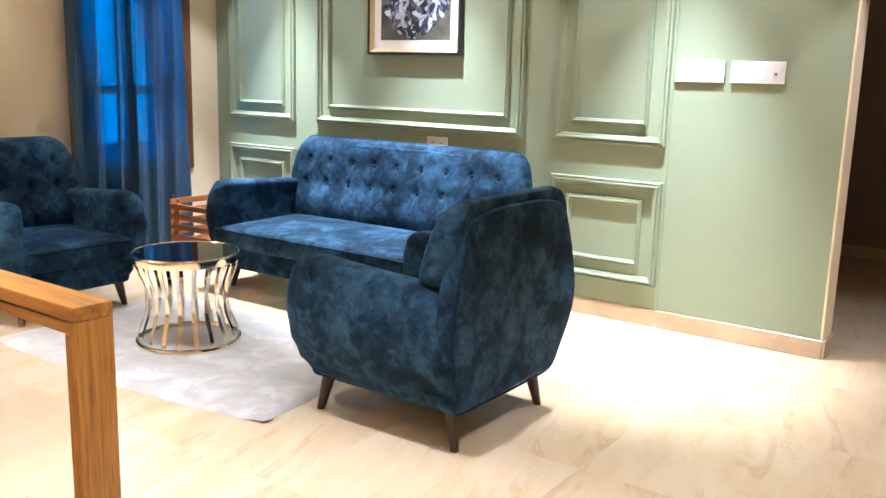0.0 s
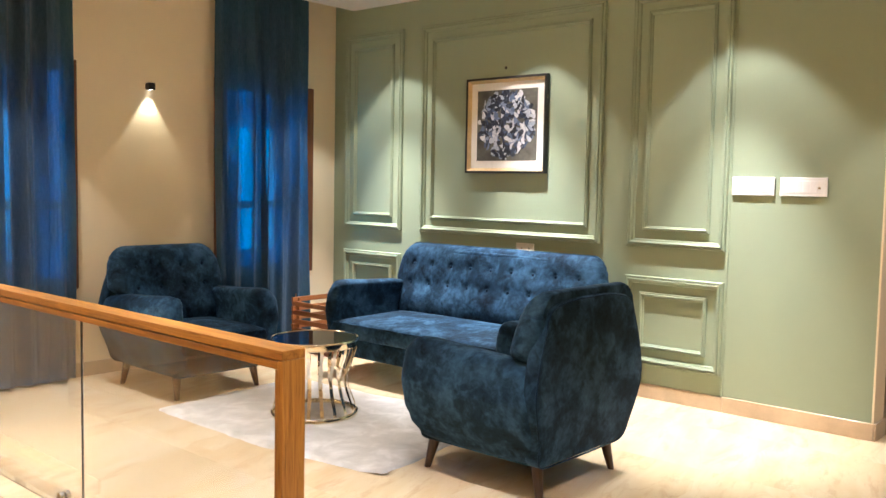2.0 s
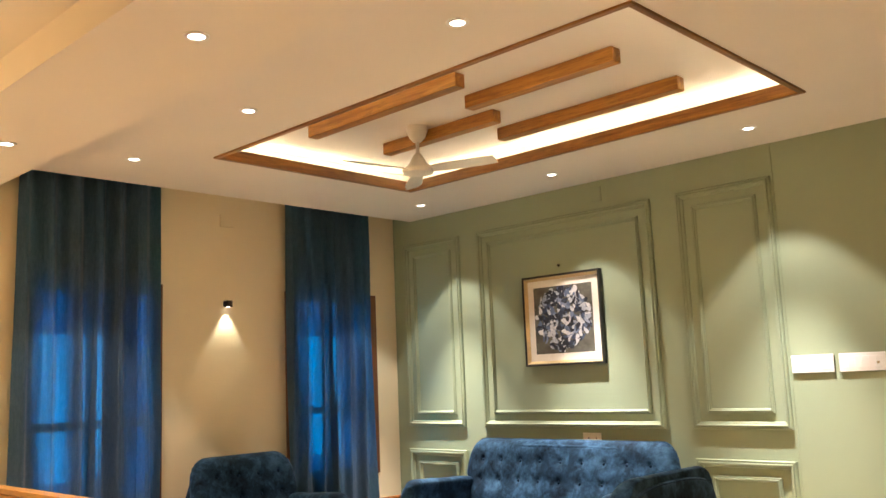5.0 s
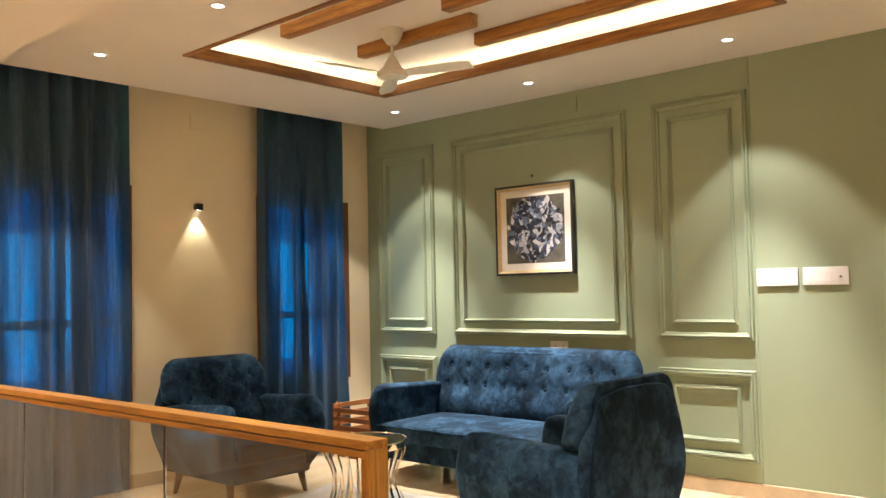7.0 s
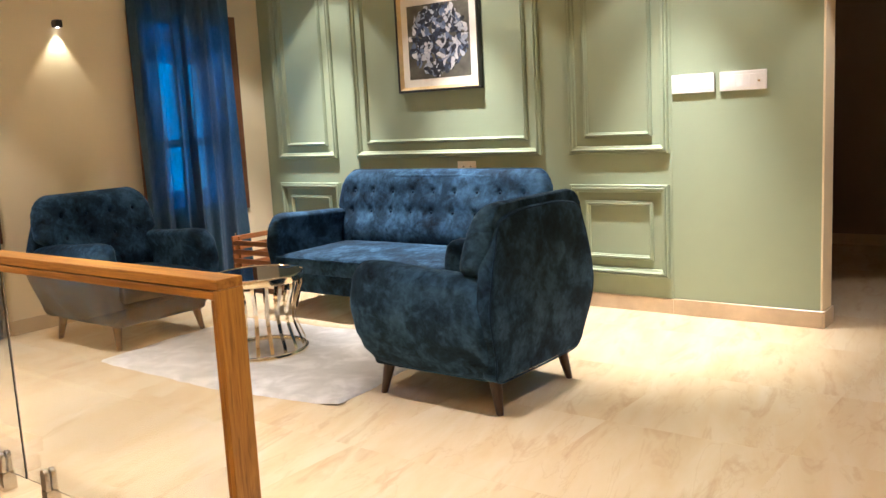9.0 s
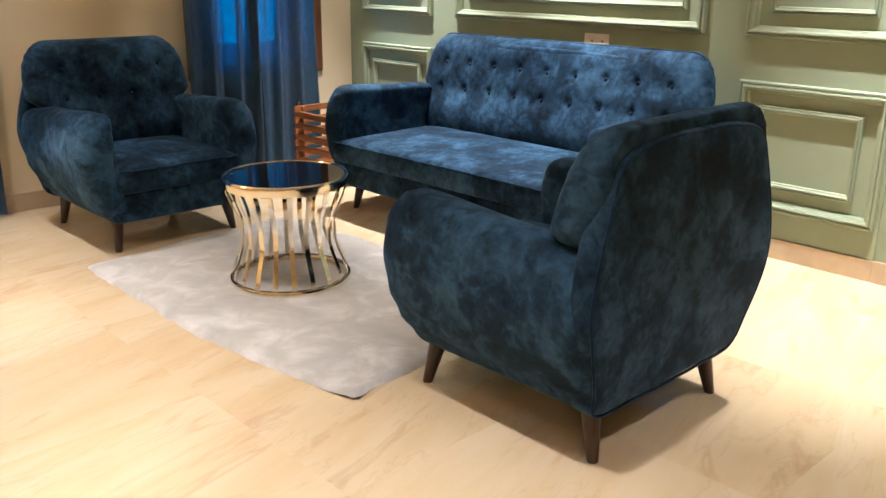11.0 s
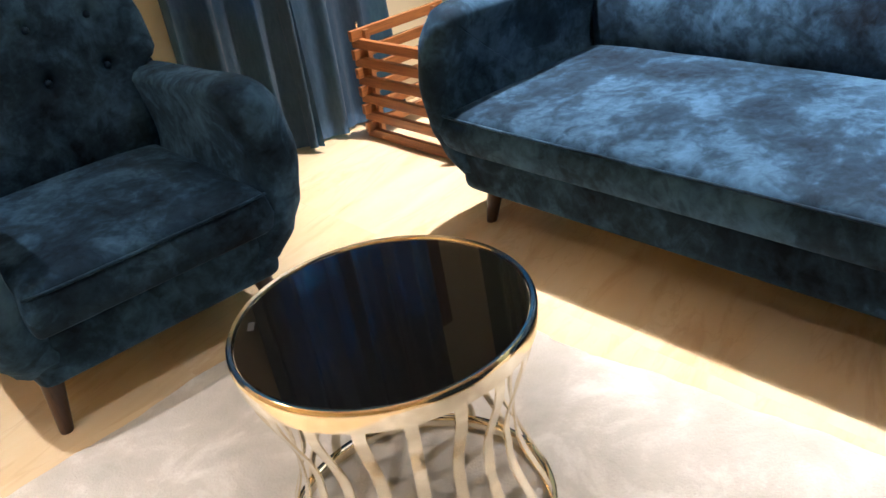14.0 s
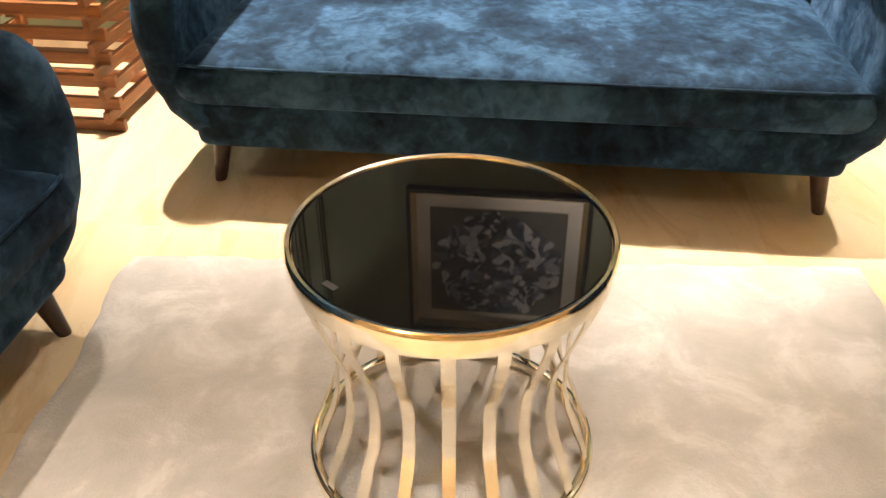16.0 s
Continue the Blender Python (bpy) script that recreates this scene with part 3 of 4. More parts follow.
fan = thing("ceiling_fan", "white three-blade ceiling fan hanging in the lit tray", "ceiling fan", pose(-3.80, 3.432, TZ - 0.001))
part("canopy", lathe([(0, -0.0), (0.075, -0.0), (0.074, -0.03), (0.055, -0.075), (0.03, -0.105), (0, -0.108)], 32), M_FANWHITE, fan, smooth=50)
part("rod", lathe([(0, -0.10), (0.012, -0.10), (0.012, -0.20), (0, -0.20)], 16), M_FANWHITE, fan, smooth=50)
part("motor", lathe([(0, -0.19), (0.022, -0.19), (0.04, -0.215), (0.062, -0.26), (0.10, -0.29), (0.108, -0.305), (0.10, -0.325), (0.05, -0.338), (0, -0.34)], 40), M_FANWHITE, fan, smooth=50)
for k in range(3):
    bm = bmesh.new()
    n = 12
    rows = []
    for i in range(n + 1):
        r = 0.09 + 0.47 * i / n
        half = interp(r, [(0.09, 0.028), (0.2, 0.052), (0.45, 0.062), (0.56, 0.045)])
        rows.append([bm.verts.new((r, s * half, -0.305 - 0.012 * s + h)) for h in (0, 0.005) for s in (-1, 0, 1)])
    for a, b in zip(rows, rows[1:]):
        for i, j in ((0, 1), (1, 2), (2, 5), (5, 4), (4, 3), (3, 0)):
            bm.faces.new((a[i], a[j], b[j], b[i]))
    for r in (rows[0], rows[-1]):
        bm.faces.new((r[0], r[1], r[2], r[5], r[4], r[3]))
    bmesh.ops.rotate(bm, verts=bm.verts[:], cent=(0, 0, 0), matrix=Matrix.Rotation(radians(20 + 120 * k), 3, "Z"))
    bmesh.ops.recalc_face_normals(bm, faces=bm.faces[:])
    part("blade", bm, M_FANWHITE, fan, smooth=40)

# ---- wall fittings ----
sc = thing("wall_sconce", "small black wall light throwing a warm beam down", "wall lamp", pose(X0 + 0.001, 3.312, 2.185))
part("back_plate", box(0, 0.012, -0.025, 0.025, -0.02, 0.02, 0.003), M_BLACK, sc)
part("housing", box(0.012, 0.066, -0.026, 0.026, -0.028, 0.026, 0.005), M_BLACK, sc)
part("lens", lathe([(0.018, -0.0285), (0.0, -0.0292)], 24, at=(0.038, 0, 0)), M_LAMP, sc, "glowing lens")

# made-up second sconce, a fixture for the added stair glow
copy_thing(sc, pose(X0 + 0.001, -0.90, 2.05))
for k, (a, b, lab) in enumerate(((-2.121, -1.845, "wide white modular switch plate on the green wall"), (-1.811, -1.526, "wide white socket and switch plate on the green wall"))):
    s = thing("switch_plate", lab, "switch", group="switch plates")
    yw = YG + 0.0068
    part("plate", box(a, b, yw - 0.016, yw - 0.0005, 1.441, 1.558, 0.004), M_PLASTIC, s)
    n = 6
    for j in range(n):
        x = a + 0.014 + (b - a - 0.028) * j / n
        part("switch", box(x + 0.001, x + (b - a - 0.028) / n - 0.001, yw - 0.0185, yw - 0.0155, 1.462, 1.537, 0.0015, 1), M_PLASTIC, s)
    if k:
        part("indicator", box(b - 0.052, b - 0.036, yw - 0.0195, yw - 0.0182, 1.487, 1.499), M_STEEL, s, "small grey mark")
s = thing("socket_plate", "small cream socket plate between panels above the sofa", "socket")
part("plate", box(-3.848, -3.680, YG - 0.010, YG - 0.0005, 0.915, 1.031, 0.003), M_MAT, s)
for x in (-3.80, -3.73):
    part("socket_hole", box(x, x + 0.012, YG - 0.0106, YG - 0.0098, 0.985, 0.995), M_BLACK, s)
s = thing("junction_box", "blank cover plate painted with the cream wall", "cover plate")
part("plate", box(X0 + 0.0005, X0 + 0.014, 3.256, 3.388, 2.832, 2.938, 0.003), M_CREAM, s)
s = thing("junction_box", "blank cover plate painted with the green wall", "cover plate")
part("plate", box(-3.642, -3.530, YG - 0.013, YG - 0.0005, 2.864, 2.988, 0.003), M_GREEN, s)
s = thing("wall_nail", "small dark nail above the framed picture", "nail")
bm = lathe([(0, 0.014), (0.011, 0.012), (0.012, 0.005), (0.004, 0.0), (0, 0.0)], 12)
bmesh.ops.rotate(bm, verts=bm.verts[:], cent=(0, 0, 0), matrix=Matrix.Rotation(radians(90), 3, "X"))
bmesh.ops.translate(bm, verts=bm.verts[:], vec=(-3.99, YG - 0.0005, 2.395))
part("nail_head", bm, M_BLACK, s)

# framed picture
PX0, PX1, PZ0, PZ1, PY = -4.360, -3.576, 1.572, 2.323, YG - 0.002
pic = thing("framed_picture", "black-framed picture of white and blue-grey flowers with cream mat", "picture")
fw = 0.018
for a in ((PX0, PX1, PZ0, PZ0 + fw), (PX0, PX1, PZ1 - fw, PZ1), (PX0, PX0 + fw, PZ0 + fw, PZ1 - fw), (PX1 - fw, PX1, PZ0 + fw, PZ1 - fw)):
    part("frame", box(a[0], a[1], PY - 0.045, PY, a[2], a[3], 0.002, 1), M_BLACK, pic)
for (cx, cz), (dx, dz), (nx, nz), ln in (((PX0 + fw, PZ0 + fw), (1, 0), (0, 1), PX1 - PX0 - 2 * fw), ((PX1 - fw, PZ0 + fw), (0, 1), (-1, 0), PZ1 - PZ0 - 2 * fw),
                                      ((PX1 - fw, PZ1 - fw), (-1, 0), (0, -1), PX1 - PX0 - 2 * fw), ((PX0 + fw, PZ1 - fw), (0, -1), (1, 0), PZ1 - PZ0 - 2 * fw)):
    bm = bmesh.new()
    v = []
    for t0, t1, o, h in ((0, ln, 0, 0.040), (0.022, ln - 0.022, 0.022, 0.014)):
        v += [bm.verts.new((cx + dx * t + nx * o, PY - h, cz + dz * t + nz * o)) for t in (t0, t1)]
    bm.faces.new((v[0], v[1], v[3], v[2]))
    bmesh.ops.recalc_face_normals(bm, faces=bm.faces[:])
    part("gilt_slip", bm, M_GILT, pic)
o = fw + 0.018
part("mat_board", box(PX0 + o, PX1 - o, PY - 0.012, PY - 0.004, PZ0 + o, PZ1 - o), M_MAT, pic, "cream mat board")
AX0, AX1, AZ0, AZ1 = PX0 + 0.098, PX1 - 0.098, PZ0 + 0.098, PZ1 - 0.098
m, n, l, b = material("painted_ground", 0.6)
l.new(ramp(n, l, noise_tex(n, l, 7, 5, coords(n, l, (1, 1, 1.6))), [(0.3, (0.055, 0.052, 0.040)), (0.55, (0.11, 0.105, 0.08)), (0.75, (0.18, 0.17, 0.13))]), b.inputs["Base Color"])
canvas = part("canvas", box(AX0, AX1, PY - 0.0132, PY - 0.0119, AZ0, AZ1), m, pic, "grey-olive painted ground")
m, n, l, b = material("painted_petals", 0.6)
geo = n.new("ShaderNodeNewGeometry")
tone = ramp(n, l, geo.outputs["Random Per Island"], [(0.0, (0.005, 0.006, 0.012)), (0.40, (0.012, 0.016, 0.034)), (0.50, (0.045, 0.068, 0.13)), (0.62, (0.17, 0.22, 0.33)), (0.74, (0.45, 0.48, 0.54)), (1.0, (0.74, 0.73, 0.72))])
l.new(mixed(n, l, tone, (0.10, 0.13, 0.17), ramp(n, l, noise_tex(n, l, 45, 4, coords(n, l), 0.6, 1.5), [(0.52, (0, 0, 0)), (0.7, (0.6, 0.6, 0.6))])), b.inputs["Base Color"])
rnd = random.Random(4)
bm = bmesh.new()
acx, acz, ar = (AX0 + AX1) / 2, (AZ0 + AZ1) / 2 + 0.01, 0.262
for k in range(330):
    r, a = ar * math.sqrt(rnd.random()), rnd.uniform(0, 2 * math.pi)
    x, z = acx + r * math.cos(a) * 1.0, acz + r * math.sin(a) * 0.98
    ln, wd, tilt = rnd.uniform(0.045, 0.105), rnd.uniform(0.016, 0.036), rnd.uniform(0, 2 * math.pi)
    y = PY - 0.0134 - 0.0000045 * k
    pts = []
    curl = rnd.uniform(-0.5, 0.5)
    for i in range(12):
        t = 2 * math.pi * i / 12
        u, w = math.cos(t) * ln * 0.5, math.sin(t) * wd * (0.55 + 0.45 * math.cos(t))
        w += curl * u * u / ln * 2
        px, pz = x + u * math.cos(tilt) - w * math.sin(tilt), z + u * math.sin(tilt) + w * math.cos(tilt)
        pts.append(bm.verts.new((min(max(px, AX0), AX1), y, min(max(pz, AZ0), AZ1))))
    try:
        bm.faces.new(pts[::-1])
    except ValueError:
        pass
part("painted_bouquet", bm, m, pic, "white and blue-grey petals in a round bunch")
part("clip", box(PX1 - 0.004, PX1 + 0.003, PY - 0.030, PY - 0.018, 2.135, 2.165), M_STEEL, pic)

# ---- balustrade ----
RX, RY0, RY1, RZ = -1.800, 1.312, 1.400, 0.968
rail = thing("balustrade", "glass balustrade with a square teak handrail frame at the stair opening", "balustrade")
T, TP = 0.030, 0.022  # thickness of the handrail and of the end post
part("handrail", box(X0 + 0.013, RX, RY0, RY1, RZ - T, RZ, 0.003, 2), M_TEAK_X, rail, "polished teak handrail")
part("handrail_inner", box(X0 + 0.013, RX - TP - 0.006, RY0 + 0.005, RY1 - 0.006, RZ - T - 0.030, RZ - T - 0.006, 0.003, 2), M_TEAK_X, rail)
part("post", box(RX - TP, RX, RY0, RY1, 0.0, RZ - T - 0.0005, 0.003, 2), M_TEAK_Z, rail, "polished teak end post")
part("rail_spacer", box(X0 + 0.02, RX - TP - 0.02, RY0 + 0.02, RY1 - 0.02, RZ - T - 0.006, RZ - T), M_WALNUT, rail)
part("post_spacer", box(RX - TP - 0.006, RX - TP, RY0 + 0.02, RY1 - 0.02, 0.0, RZ - T - 0.007), M_WALNUT, rail)
part("post_inner", box(RX - TP - 0.021, RX - TP - 0.006, RY0 + 0.005, RY1 - 0.006, 0.0, RZ - T - 0.0305, 0.003, 2), M_TEAK_Z, rail)
GY = 1.356
for a, b in ((X0 + 0.02, -4.565), (-4.555, -3.133), (-3.120, RX - TP - 0.022)):
    g = part("glass_panel", box(a, b, GY - 0.005, GY + 0.005, 0.082, RZ - T - 0.031, 0.001, 1), M_GLASS, rail, "clear glass panel")
    g.visible_shadow = False
    part("edge_seal", box(b + 0.0005, b + 0.006, GY - 0.0055, GY + 0.0055, 0.082, RZ - T - 0.031), M_BLACK, g)
    for x in (a + 0.16, b - 0.165):
        clamp = part("spigot", box(x - 0.021, x + 0.021, GY - 0.0275, GY + 0.0275, 0.0, 0.078, 0.004, 2), M_STEEL, rail, "short steel glass clamp", smooth=40)
        arch = [(x - 0.019, 0.079), (x + 0.019, 0.079)] + [(x + 0.019 * math.cos(radians(q)), 0.142 + 0.019 * math.sin(radians(q))) for q in range(0, 181, 15)]
        for y0, y1 in ((GY - 0.026, GY - 0.0062), (GY + 0.0062, GY + 0.026)):
            part("cheek", slab(arch, y0, y1, 0.003, lambda u, v, w: (u, w, v)), M_STEEL, clamp, smooth=40)
low = thing("stair_handrail", "teak handrail of the flight below the landing", "handrail")
part("rail_bar", box(-5.6, -3.43, 1.12, 1.20, 0.055, 0.120, 0.010, 3), M_TEAK_X, low, smooth=40)
part("rail_bar", box(-5.6, -3.46, 1.125, 1.195, -0.025, 0.040, 0.010, 3), M_TEAK_X, low, smooth=40)
part("rail_spacer", box(-5.58, -3.50, 1.145, 1.175, 0.040, 0.055), M_WALNUT, low)
for x in (-5.4, -4.2):
    part("baluster", box(x, x + 0.04, 1.14, 1.18, -1.6, -0.026), M_STEEL, low)

# ---- seating ----


def seating(name, label, category, H, legs_x, legs_y, front, back, cols, lift, m, group="", lean=0.145, recline=0.165):
    """A tub-armed seat on tapered legs; it faces +x. H: half of its greatest width."""
    s = thing(name, label, category, m, group)
    low = H - 0.125

    def outer(z):
        return interp(z, [(0.14, H - 0.150), (0.20, H - 0.100), (0.27, H - 0.054), (0.36, H - 0.018), (0.48, H), (0.60, H - 0.014), (0.70, H - 0.046)])

    # arms: soft slabs that curve in towards the floor
    up = 0.024 if cols > 5 else 0.0
    prof = smooth_loop([(front - 0.15, 0.152), (front - 0.055, 0.195), (front - 0.015, 0.31), (front, 0.46), (front - 0.006, 0.58 + up / 2), (front - 0.045, 0.668 + up), (front - 0.13, 0.698 + up), (0.06, 0.682 + up), (back + 0.14, 0.660 + up), (back + 0.04, 0.60), (back + 0.03, 0.42), (back + 0.06, 0.22), (back + 0.14, 0.155), (0.0, 0.150)], 6)
    for side in (1, -1):
        def place(u, v, w, side=side):
            tuck = 0.035 * max(0.0, (u - (front - 0.16)) / 0.16) ** 2
            fold = 0.004 * noise.noise((u * 6 + side, v * 6, w * 9))
            return (u, side * (outer(v) - 0.062 + w * (1.0 if w > 0 else 1.15 if cols > 5 else 1.55) - tuck * (1 if w > 0 else 0.3) + fold), v)
        part("arm", slab(prof, -0.062, 0.062, 0.050, place), M_VELVET, s, smooth="all")
    # deck under the cushion
    deck_half = low - 0.060
    part("seat_base", box(back + 0.10, front - 0.045, -deck_half - 0.042, deck_half + 0.042, 0.146, lift - 0.058, 0.042, 5), M_VELVET, s, smooth="all")
    # seat cushion with a crowned top
    cx0, cx1, half = back + 0.14, front + (0.012 if cols > 5 else 0.022), deck_half + (0.052 if cols > 5 else 0.020)

    def seat(u, v, side):
        e = (1 - abs(u) ** 34) ** 0.5 * (1 - abs(v) ** 50) ** 0.5
        x, y = (cx0 + cx1) / 2 + (cx1 - cx0) / 2 * u, v * half
        mid = lift - 0.006 * u
        crown = 0.020 * (1 - u ** 4) * (1 - v ** 4) if side > 0 else 0
        puff = 0.004 * noise.noise((x * 4, y * 4, 3.1)) if side > 0 else 0
        return (x, y, mid + side * 0.064 * e + crown * e + puff * e)

    pad = part("seat_cushion", leaves(seat, 36, 44 if cols < 6 else 90), M_VELVET, s, "velvet seat cushion with a piped edge", smooth="all")
    zt = lift + 0.053
    part("piping", sweep([(cx1 - 0.006 - 0.01 * abs(k / 20) ** 8, half * 0.985 * k / 20, zt - 0.006) for k in range(-20, 21)], 0.0042, 6), M_VELVET, pad, smooth="all")
    # buttoned back cushion
    Z0, Z1 = 0.38, 0.990
    xf = back + recline
    inner = H - 0.125
    outer_half = H - 0.040
    top_half = H - 0.125

    def halfwidth(z):
        return interp(z, [(0.38, inner), (0.63, inner + 0.01), (0.705, outer_half), (0.79, outer_half - 0.003), (0.86, outer_half - 0.014), (0.91, outer_half - 0.036), (0.945, outer_half - 0.062), (0.968, outer_half - 0.088), (0.982, outer_half - 0.112), (0.99, outer_half - 0.138)])

    span = (2 * inner) / cols
    buttons = [((j - (cols - 1) / 2) * span * 0.985, z) for j in range(cols) for z in ((0.845, 0.695) if cols < 6 else (0.822, 0.672))]

    def backx(z):
        return xf + 0.02 - lean * (z - 0.40) / 0.6

    plump = 1.0 if cols > 5 else 0.55

    def swell(y, z):
        """How far the stuffing stands out from the plain of the back: rolls between the rows, dips at the buttons."""
        dip = 0.0
        for by, bz in buttons:
            d2 = ((y - by) ** 2 + (z - bz) ** 2)
            if d2 < 0.03:
                dip += 0.018 * math.exp(-d2 / (2 * 0.014 ** 2)) + 0.010 * math.exp(-d2 / (2 * 0.046 ** 2))
        rolls = 0.020 * math.exp(-((z - 0.555) / 0.090) ** 2) + 0.004 * math.exp(-((z - 0.748) / 0.050) ** 2)
        return plump * rolls - dip

    def cushion(u, v, side):
        z = Z0 + (Z1 - Z0) * (v + 1) / 2
        y = u * halfwidth(z)
        e = (1 - abs(u) ** (12 if cols < 6 else 26)) ** 0.5 * (1 - abs(v) ** 9) ** 0.5
        x = backx(z)
        if side < 0:
            return (max(x - 0.085 * e, back + 0.012), y, z)
        return (x + (0.095 + swell(y, z) + 0.004 * noise.noise((y * 5, z * 5, 1.7))) * e, y, z)

    rest = part("back_cushion", leaves(cushion, 30 + 22 * cols, 52), M_VELVET, s, "buttoned velvet back cushion", smooth="all")
    knob = lathe([(0.0, 0.007), (0.006, 0.0062), (0.011, 0.003), (0.0125, -0.002), (0.010, -0.005)], 14)
    bmesh.ops.rotate(knob, verts=knob.verts[:], cent=(0, 0, 0), matrix=Matrix.Rotation(radians(84), 3, "Y"))
    me = shape(knob, "button", M_BUTTON, "all")
    for by, bz in buttons:
        again("button", me, rest, Matrix.Translation((backx(bz) + 0.095 + swell(by, bz) + 0.006, by, bz)))
    # outer back shell
    hb, hm, ht = low + 0.005, H - 0.012, H - 0.120
    shell = smooth_loop([(-hb, 0.170), (-hb - 0.045, 0.28), (-hm, 0.48), (-hm + 0.012, 0.62), (-ht - 0.035, 0.82), (-ht + 0.02, 0.915), (-ht * 0.5, 0.950), (0, 0.955), (ht * 0.5, 0.950), (ht - 0.02, 0.915), (ht + 0.035, 0.82), (hm - 0.012, 0.62), (hm, 0.48), (hb + 0.045, 0.28), (hb, 0.170), (hb * 0.5, 0.158), (0, 0.156), (-hb * 0.5, 0.158)], 5)

    def backplane(u, v, w):
        return (w + 0.035 * max(0.0, (0.45 - v) / 0.3) ** 1.5 - 0.012 * math.sin(math.pi * min(1.0, max(0.0, (v - 0.16) / 0.8))), u, v)

    outer_back = part("back_shell", slab(shell, back, back + 0.085, 0.022, backplane), M_VELVET, s, smooth="all")
    part("welt", sweep([backplane(p[0] * 0.985, 0.16 + (p[1] - 0.16) * 0.985, back + 0.0045) for p in shell], 0.0048, 6, closed=True), M_BUTTON, outer_back, "dark welt seam round the back", smooth="all")
    # legs
    for lx in (legs_x[0], legs_x[1]):
        for ly in (-legs_y, legs_y):
            bm = bmesh.new()
            tx, ty = lx * 0.90, ly - math.copysign(0.022, ly)
            rings = []
            for t, r in ((0, 0.0165), (0.03, 0.018), (0.5, 0.025), (1, 0.033)):
                c = Vector((lx + (tx - lx) * t, ly + (ty - ly) * t, 0.172 * t))
                rings.append([bm.verts.new(c + Vector((r * math.cos(a), r * math.sin(a), 0))) for a in (2 * math.pi * k / 16 for k in range(16))])
            for a, b in zip(rings, rings[1:]):
                for k in range(16):
                    bm.faces.new((a[k], a[(k + 1) % 16], b[(k + 1) % 16], b[k]))
            bm.faces.new(rings[0][::-1])
            bm.faces.new(rings[-1])
            part("leg", bm, M_WALNUT, s, "tapered dark walnut leg", smooth=50)
    return s


seating("sofa", "long blue velvet sofa with buttoned back against the panelled wall", "sofa", 1.035, (0.335, -0.33), 0.872, 0.470, -0.440, 9, 0.364, pose(-3.893, 4.620, 0, 0, 0, -90), lean=0.150, recline=0.110)
ch = seating("armchair", "blue velvet tub armchair with buttoned back and walnut legs", "armchair", 0.492, (0.355, -0.355), 0.325, 0.450, -0.420, 4, 0.374, pose(-5.232, 3.192, 0, 0, 0, 0), "armchairs")
near = copy_thing(ch, pose(-2.409, 3.355, 0, 0, 0, 180))
for piece in near.children:
    if piece.name.startswith("seat_cushion"):
        piece.location = (0.05, 0, 0.006)  # the loose cushion has slid forward

# ---- rug and table ----
rug = thing("rug", "pale silver-grey plush rug with wavy edges on the marble floor", "rug")
cs = [Vector((-4.742, 2.652)), Vector((-2.830, 2.735)), Vector((-2.985, 3.995)), Vector((-4.850, 3.842))]
bm = bmesh.new()
nu, nv = 120, 80
grid = []
for i in range(nu + 1):
    u = i / nu
    col = []
    for j in range(nv + 1):
        v = j / nv
        p = cs[0] * (1 - u) * (1 - v) + cs[1] * u * (1 - v) + cs[2] * u * v + cs[3] * (1 - u) * v
        eu, ev = min(u, 1 - u), min(v, 1 - v)
        edge = min(eu * 1.9, ev * 1.2)
        wob = 0.026 * noise.noise((p.x * 3.1, p.y * 3.1, 5)) + 0.010 * noise.noise((p.x * 11, p.y * 11, 9)) + 0.004 * noise.noise((p.x * 31, p.y * 31, 4))
        p = p + Vector((wob * (1 - min(1, eu * 8)), (wob - 0.055 * math.sin(math.pi * u) * (1 - v)) * (1 - min(1, ev * 8))))
        z = 0.016 * min(1.0, (edge / 0.02)) ** 0.5 if edge > 0 else 0.001
        z += 0.003 * noise.noise((p.x * 9, p.y * 9, 2)) * min(1, edge / 0.02)
        curl = math.exp(-((p.x - cs[1].x) ** 2 + (p.y - cs[1].y) ** 2) / 0.006)
        col.append(bm.verts.new((p.x, p.y, z + 0.012 * curl)))
    grid.append(col)
for i in range(nu):
    for j in range(nv):
        bm.faces.new((grid[i][j], grid[i + 1][j], grid[i + 1][j + 1], grid[i][j + 1]))
part("carpet", bm, M_RUG, rug, smooth="all")

tab = thing("side_table", "round table with black glass top and curved metal ribs", "side table", pose(-3.948, 3.268, 0.016, 0.8))
TH, TR = 0.486, 0.276
part("rim_band", lathe([(TR - 0.012, TH - 0.006), (TR - 0.010, TH), (TR - 0.004, TH + 0.002), (TR, TH - 0.003), (TR + 0.001, TH - 0.012), (TR - 0.002, TH - 0.042), (TR - 0.010, TH - 0.047), (TR - 0.012, TH - 0.040), (TR - 0.012, TH - 0.006)], 96), M_GOLD, tab, "polished champagne metal band", smooth=50)
part("glass_top", lathe([(0, TH - 0.010), (TR - 0.013, TH - 0.010), (TR - 0.013, TH - 0.004), (TR - 0.016, TH - 0.003), (0, TH - 0.003)], 96), M_BLACKGLASS, tab, "black glass top")
part("base_ring", lathe([(0.252, 0.0), (0.272, 0.0), (0.272, 0.022), (0.269, 0.025), (0.255, 0.025), (0.252, 0.022), (0.252, 0.0)], 96), M_GOLD, tab, smooth=50)
bm = bmesh.new()
rows = []
for i in range(25):
    z = 0.021 + (TH - 0.066) * i / 24
    t = (z - 0.02) / (TH - 0.065)
    r = interp(t, [(0.0, 0.260), (0.45, 0.208), (0.55, 0.208), (1.0, 0.262)])
    rows.append([bm.verts.new((r + d, w, z)) for d, w in ((0, -0.011), (0.004, -0.011), (0.004, 0.011), (0, 0.011))])
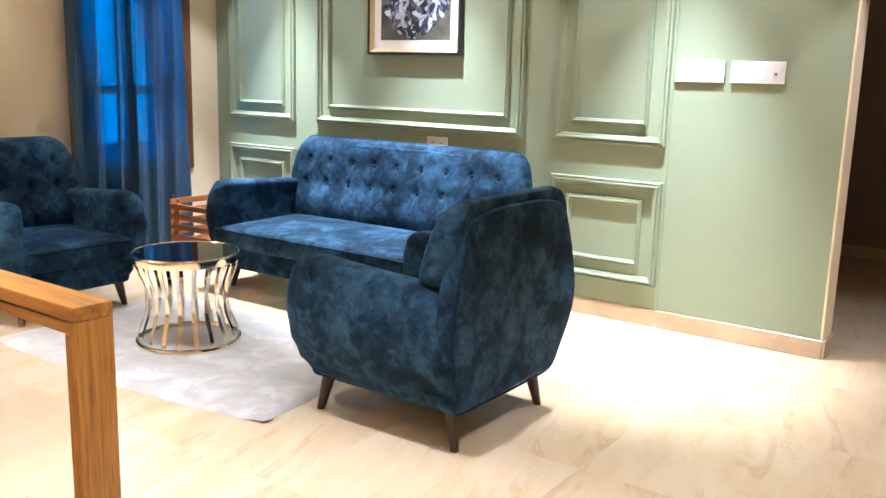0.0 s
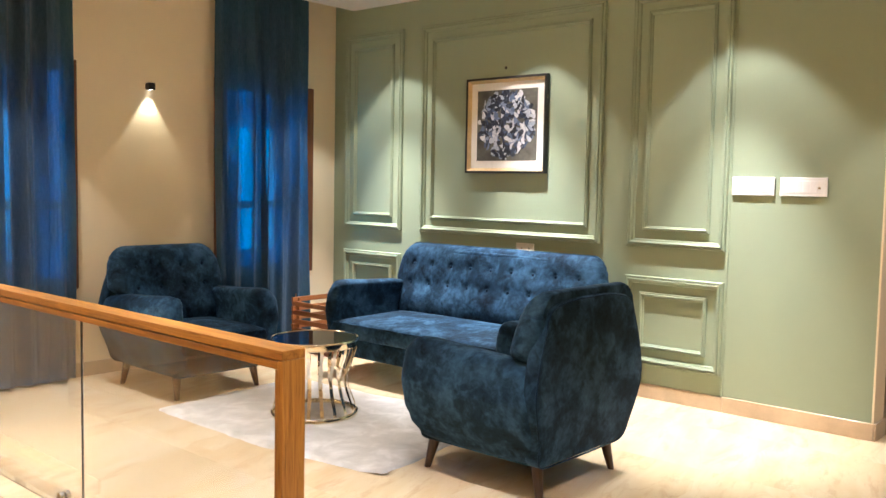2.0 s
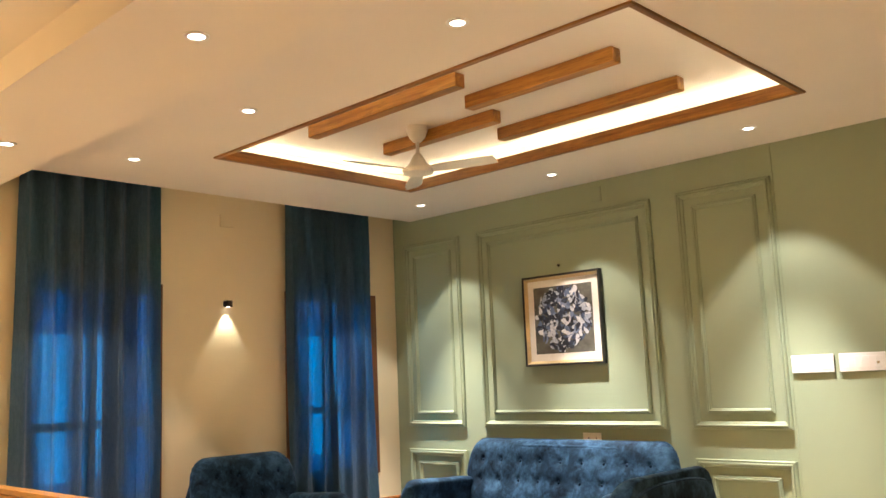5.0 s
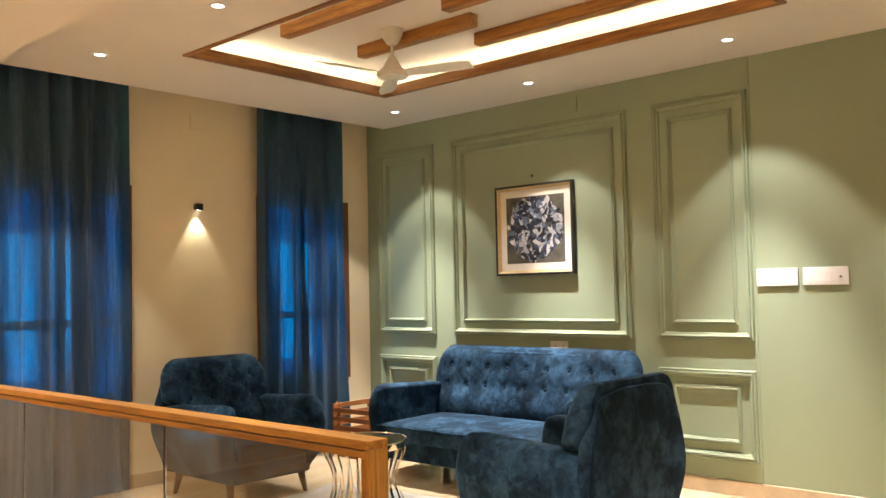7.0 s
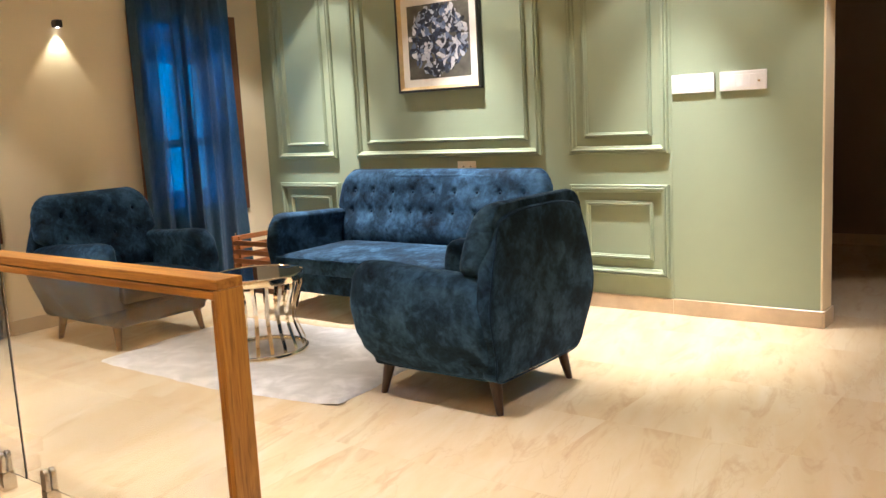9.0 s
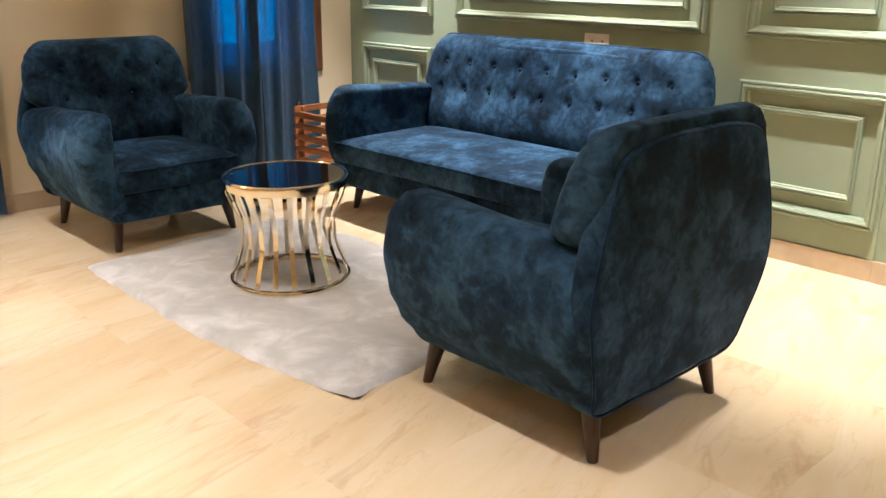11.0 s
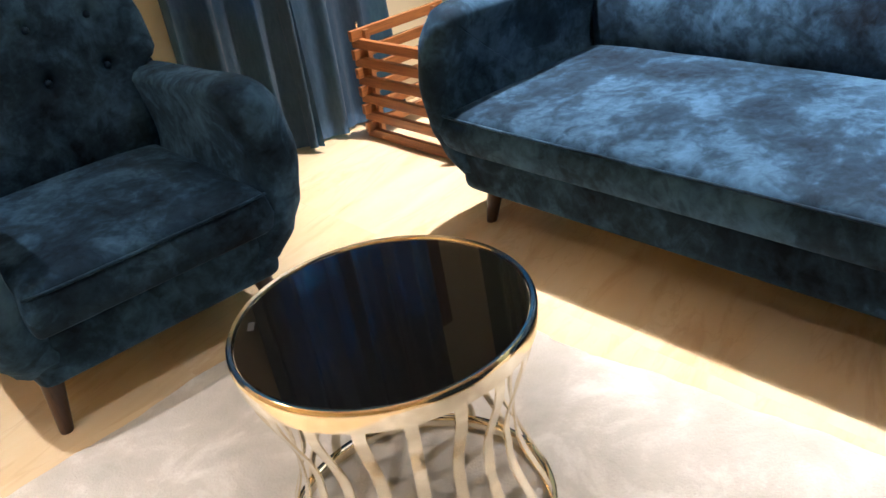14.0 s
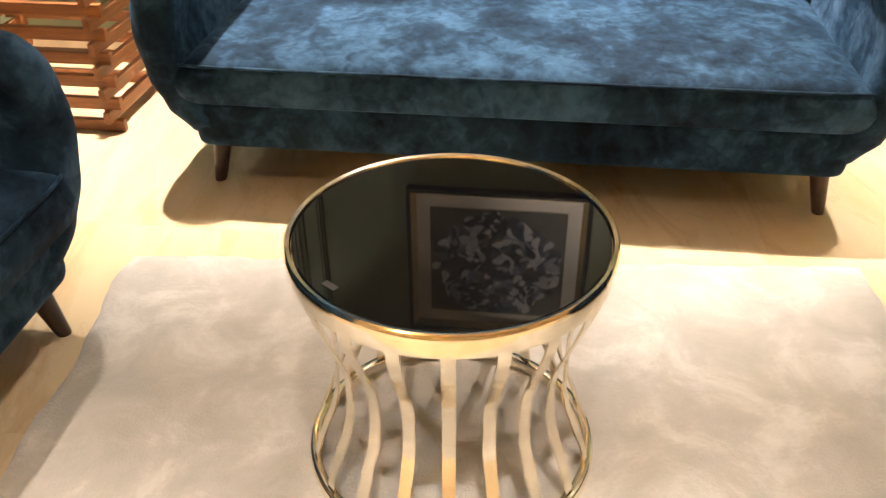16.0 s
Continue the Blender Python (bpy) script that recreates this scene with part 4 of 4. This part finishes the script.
for a, b in zip(rows, rows[1:]):
    for k in range(4):
        bm.faces.new((a[k], a[(k + 1) % 4], b[(k + 1) % 4], b[k]))
bmesh.ops.recalc_face_normals(bm, faces=bm.faces[:])
rib = shape(bm, "rib", M_GOLD, 40)
for k in range(20):
    again("rib", rib, tab, pose(0, 0, 0, 0, 0, 360 / 20 * (k + 0.3)))
st = part("sticker", box(-0.014, 0.014, -0.006, 0.006, 0, 0.0004), M_LABEL, tab, "tiny grey label on the glass")
st.matrix_basis = pose(-0.165, -0.170, TH - 0.0028, 0, 0, -35)

# ---- crate ----
crate = thing("wooden_crate", "open slatted teak crate of crossed slats beside the sofa", "crate", pose(-5.790, 4.535, 0))
W, D, pitch, hh, th = 0.60, 0.50, 0.0775, 0.042, 0.022
for k in range(6):
    z = k * pitch
    for y in (0.03, D - 0.03 - th):
        part("slat", box(0, W, y, y + th, z + 0.001, z + hh, 0.002, 1), M_CRATE_X, crate)
    z += pitch / 2
    for x in (0.03, W - 0.03 - th):
        if k < 6:
            part("slat", box(x, x + th, 0, D, z + 0.0, z + hh, 0.002, 1), M_CRATE_Y, crate)
for x in (0.052, W - 0.052 - 0.022):
    for y in (0.053, D - 0.053 - 0.022):
        part("corner_post", box(x, x + 0.022, y, y + 0.022, 0.0, 0.462, 0.002, 1), M_CRATE_X, crate)
part("screw", lathe([(0, 0.50), (0.006, 0.499), (0.007, 0.49), (0.004, 0.47), (0.004, 0.46)], 10, at=(0.041, 0.041, 0)), M_STEEL, crate)

# ---- floor tiles ----
floor = bpy.data.objects["floor"]
TS, gap = 0.80, 0.0002


def tile_mesh(w, d):
    bm = bmesh.new()
    b = 0.0004
    lo = [bm.verts.new((x, y, -0.0095)) for x, y in ((0, 0), (w, 0), (w, d), (0, d))]
    mi = [bm.verts.new((x, y, -b)) for x, y in ((0, 0), (w, 0), (w, d), (0, d))]
    hi = [bm.verts.new((x, y, 0)) for x, y in ((b, b), (w - b, b), (w - b, d - b), (b, d - b))]
    bm.faces.new(hi)
    for a, c in ((lo, mi), (mi, hi)):
        for k in range(4):
            bm.faces.new((a[k], a[(k + 1) % 4], c[(k + 1) % 4], c[k]))
    return shape(bm, "tile", M_MARBLE)


kept = {}
for (ax, bx, ay, by) in ((X0, X1, SY1, YB), (SX1, X1, SY0, SY1), (X0, X1, Y0, SY0)):
    x = math.floor(ax / TS) * TS
    while x < bx - 1e-6:
        y = math.floor((ay + 0.02) / TS) * TS
        while y < by - 1e-6:
            a, c = max(x, ax) + gap, min(x + TS, bx) - gap
            d, e = max(y, ay) + gap, min(y + TS, by) - gap
            if c - a > 0.01 and e - d > 0.01:
                key = (round(c - a, 3), round(e - d, 3))
                if key not in kept:
                    kept[key] = tile_mesh(*key)
                again("tile", kept[key], floor, pose(a, d, 0))
            y += TS
        x += TS
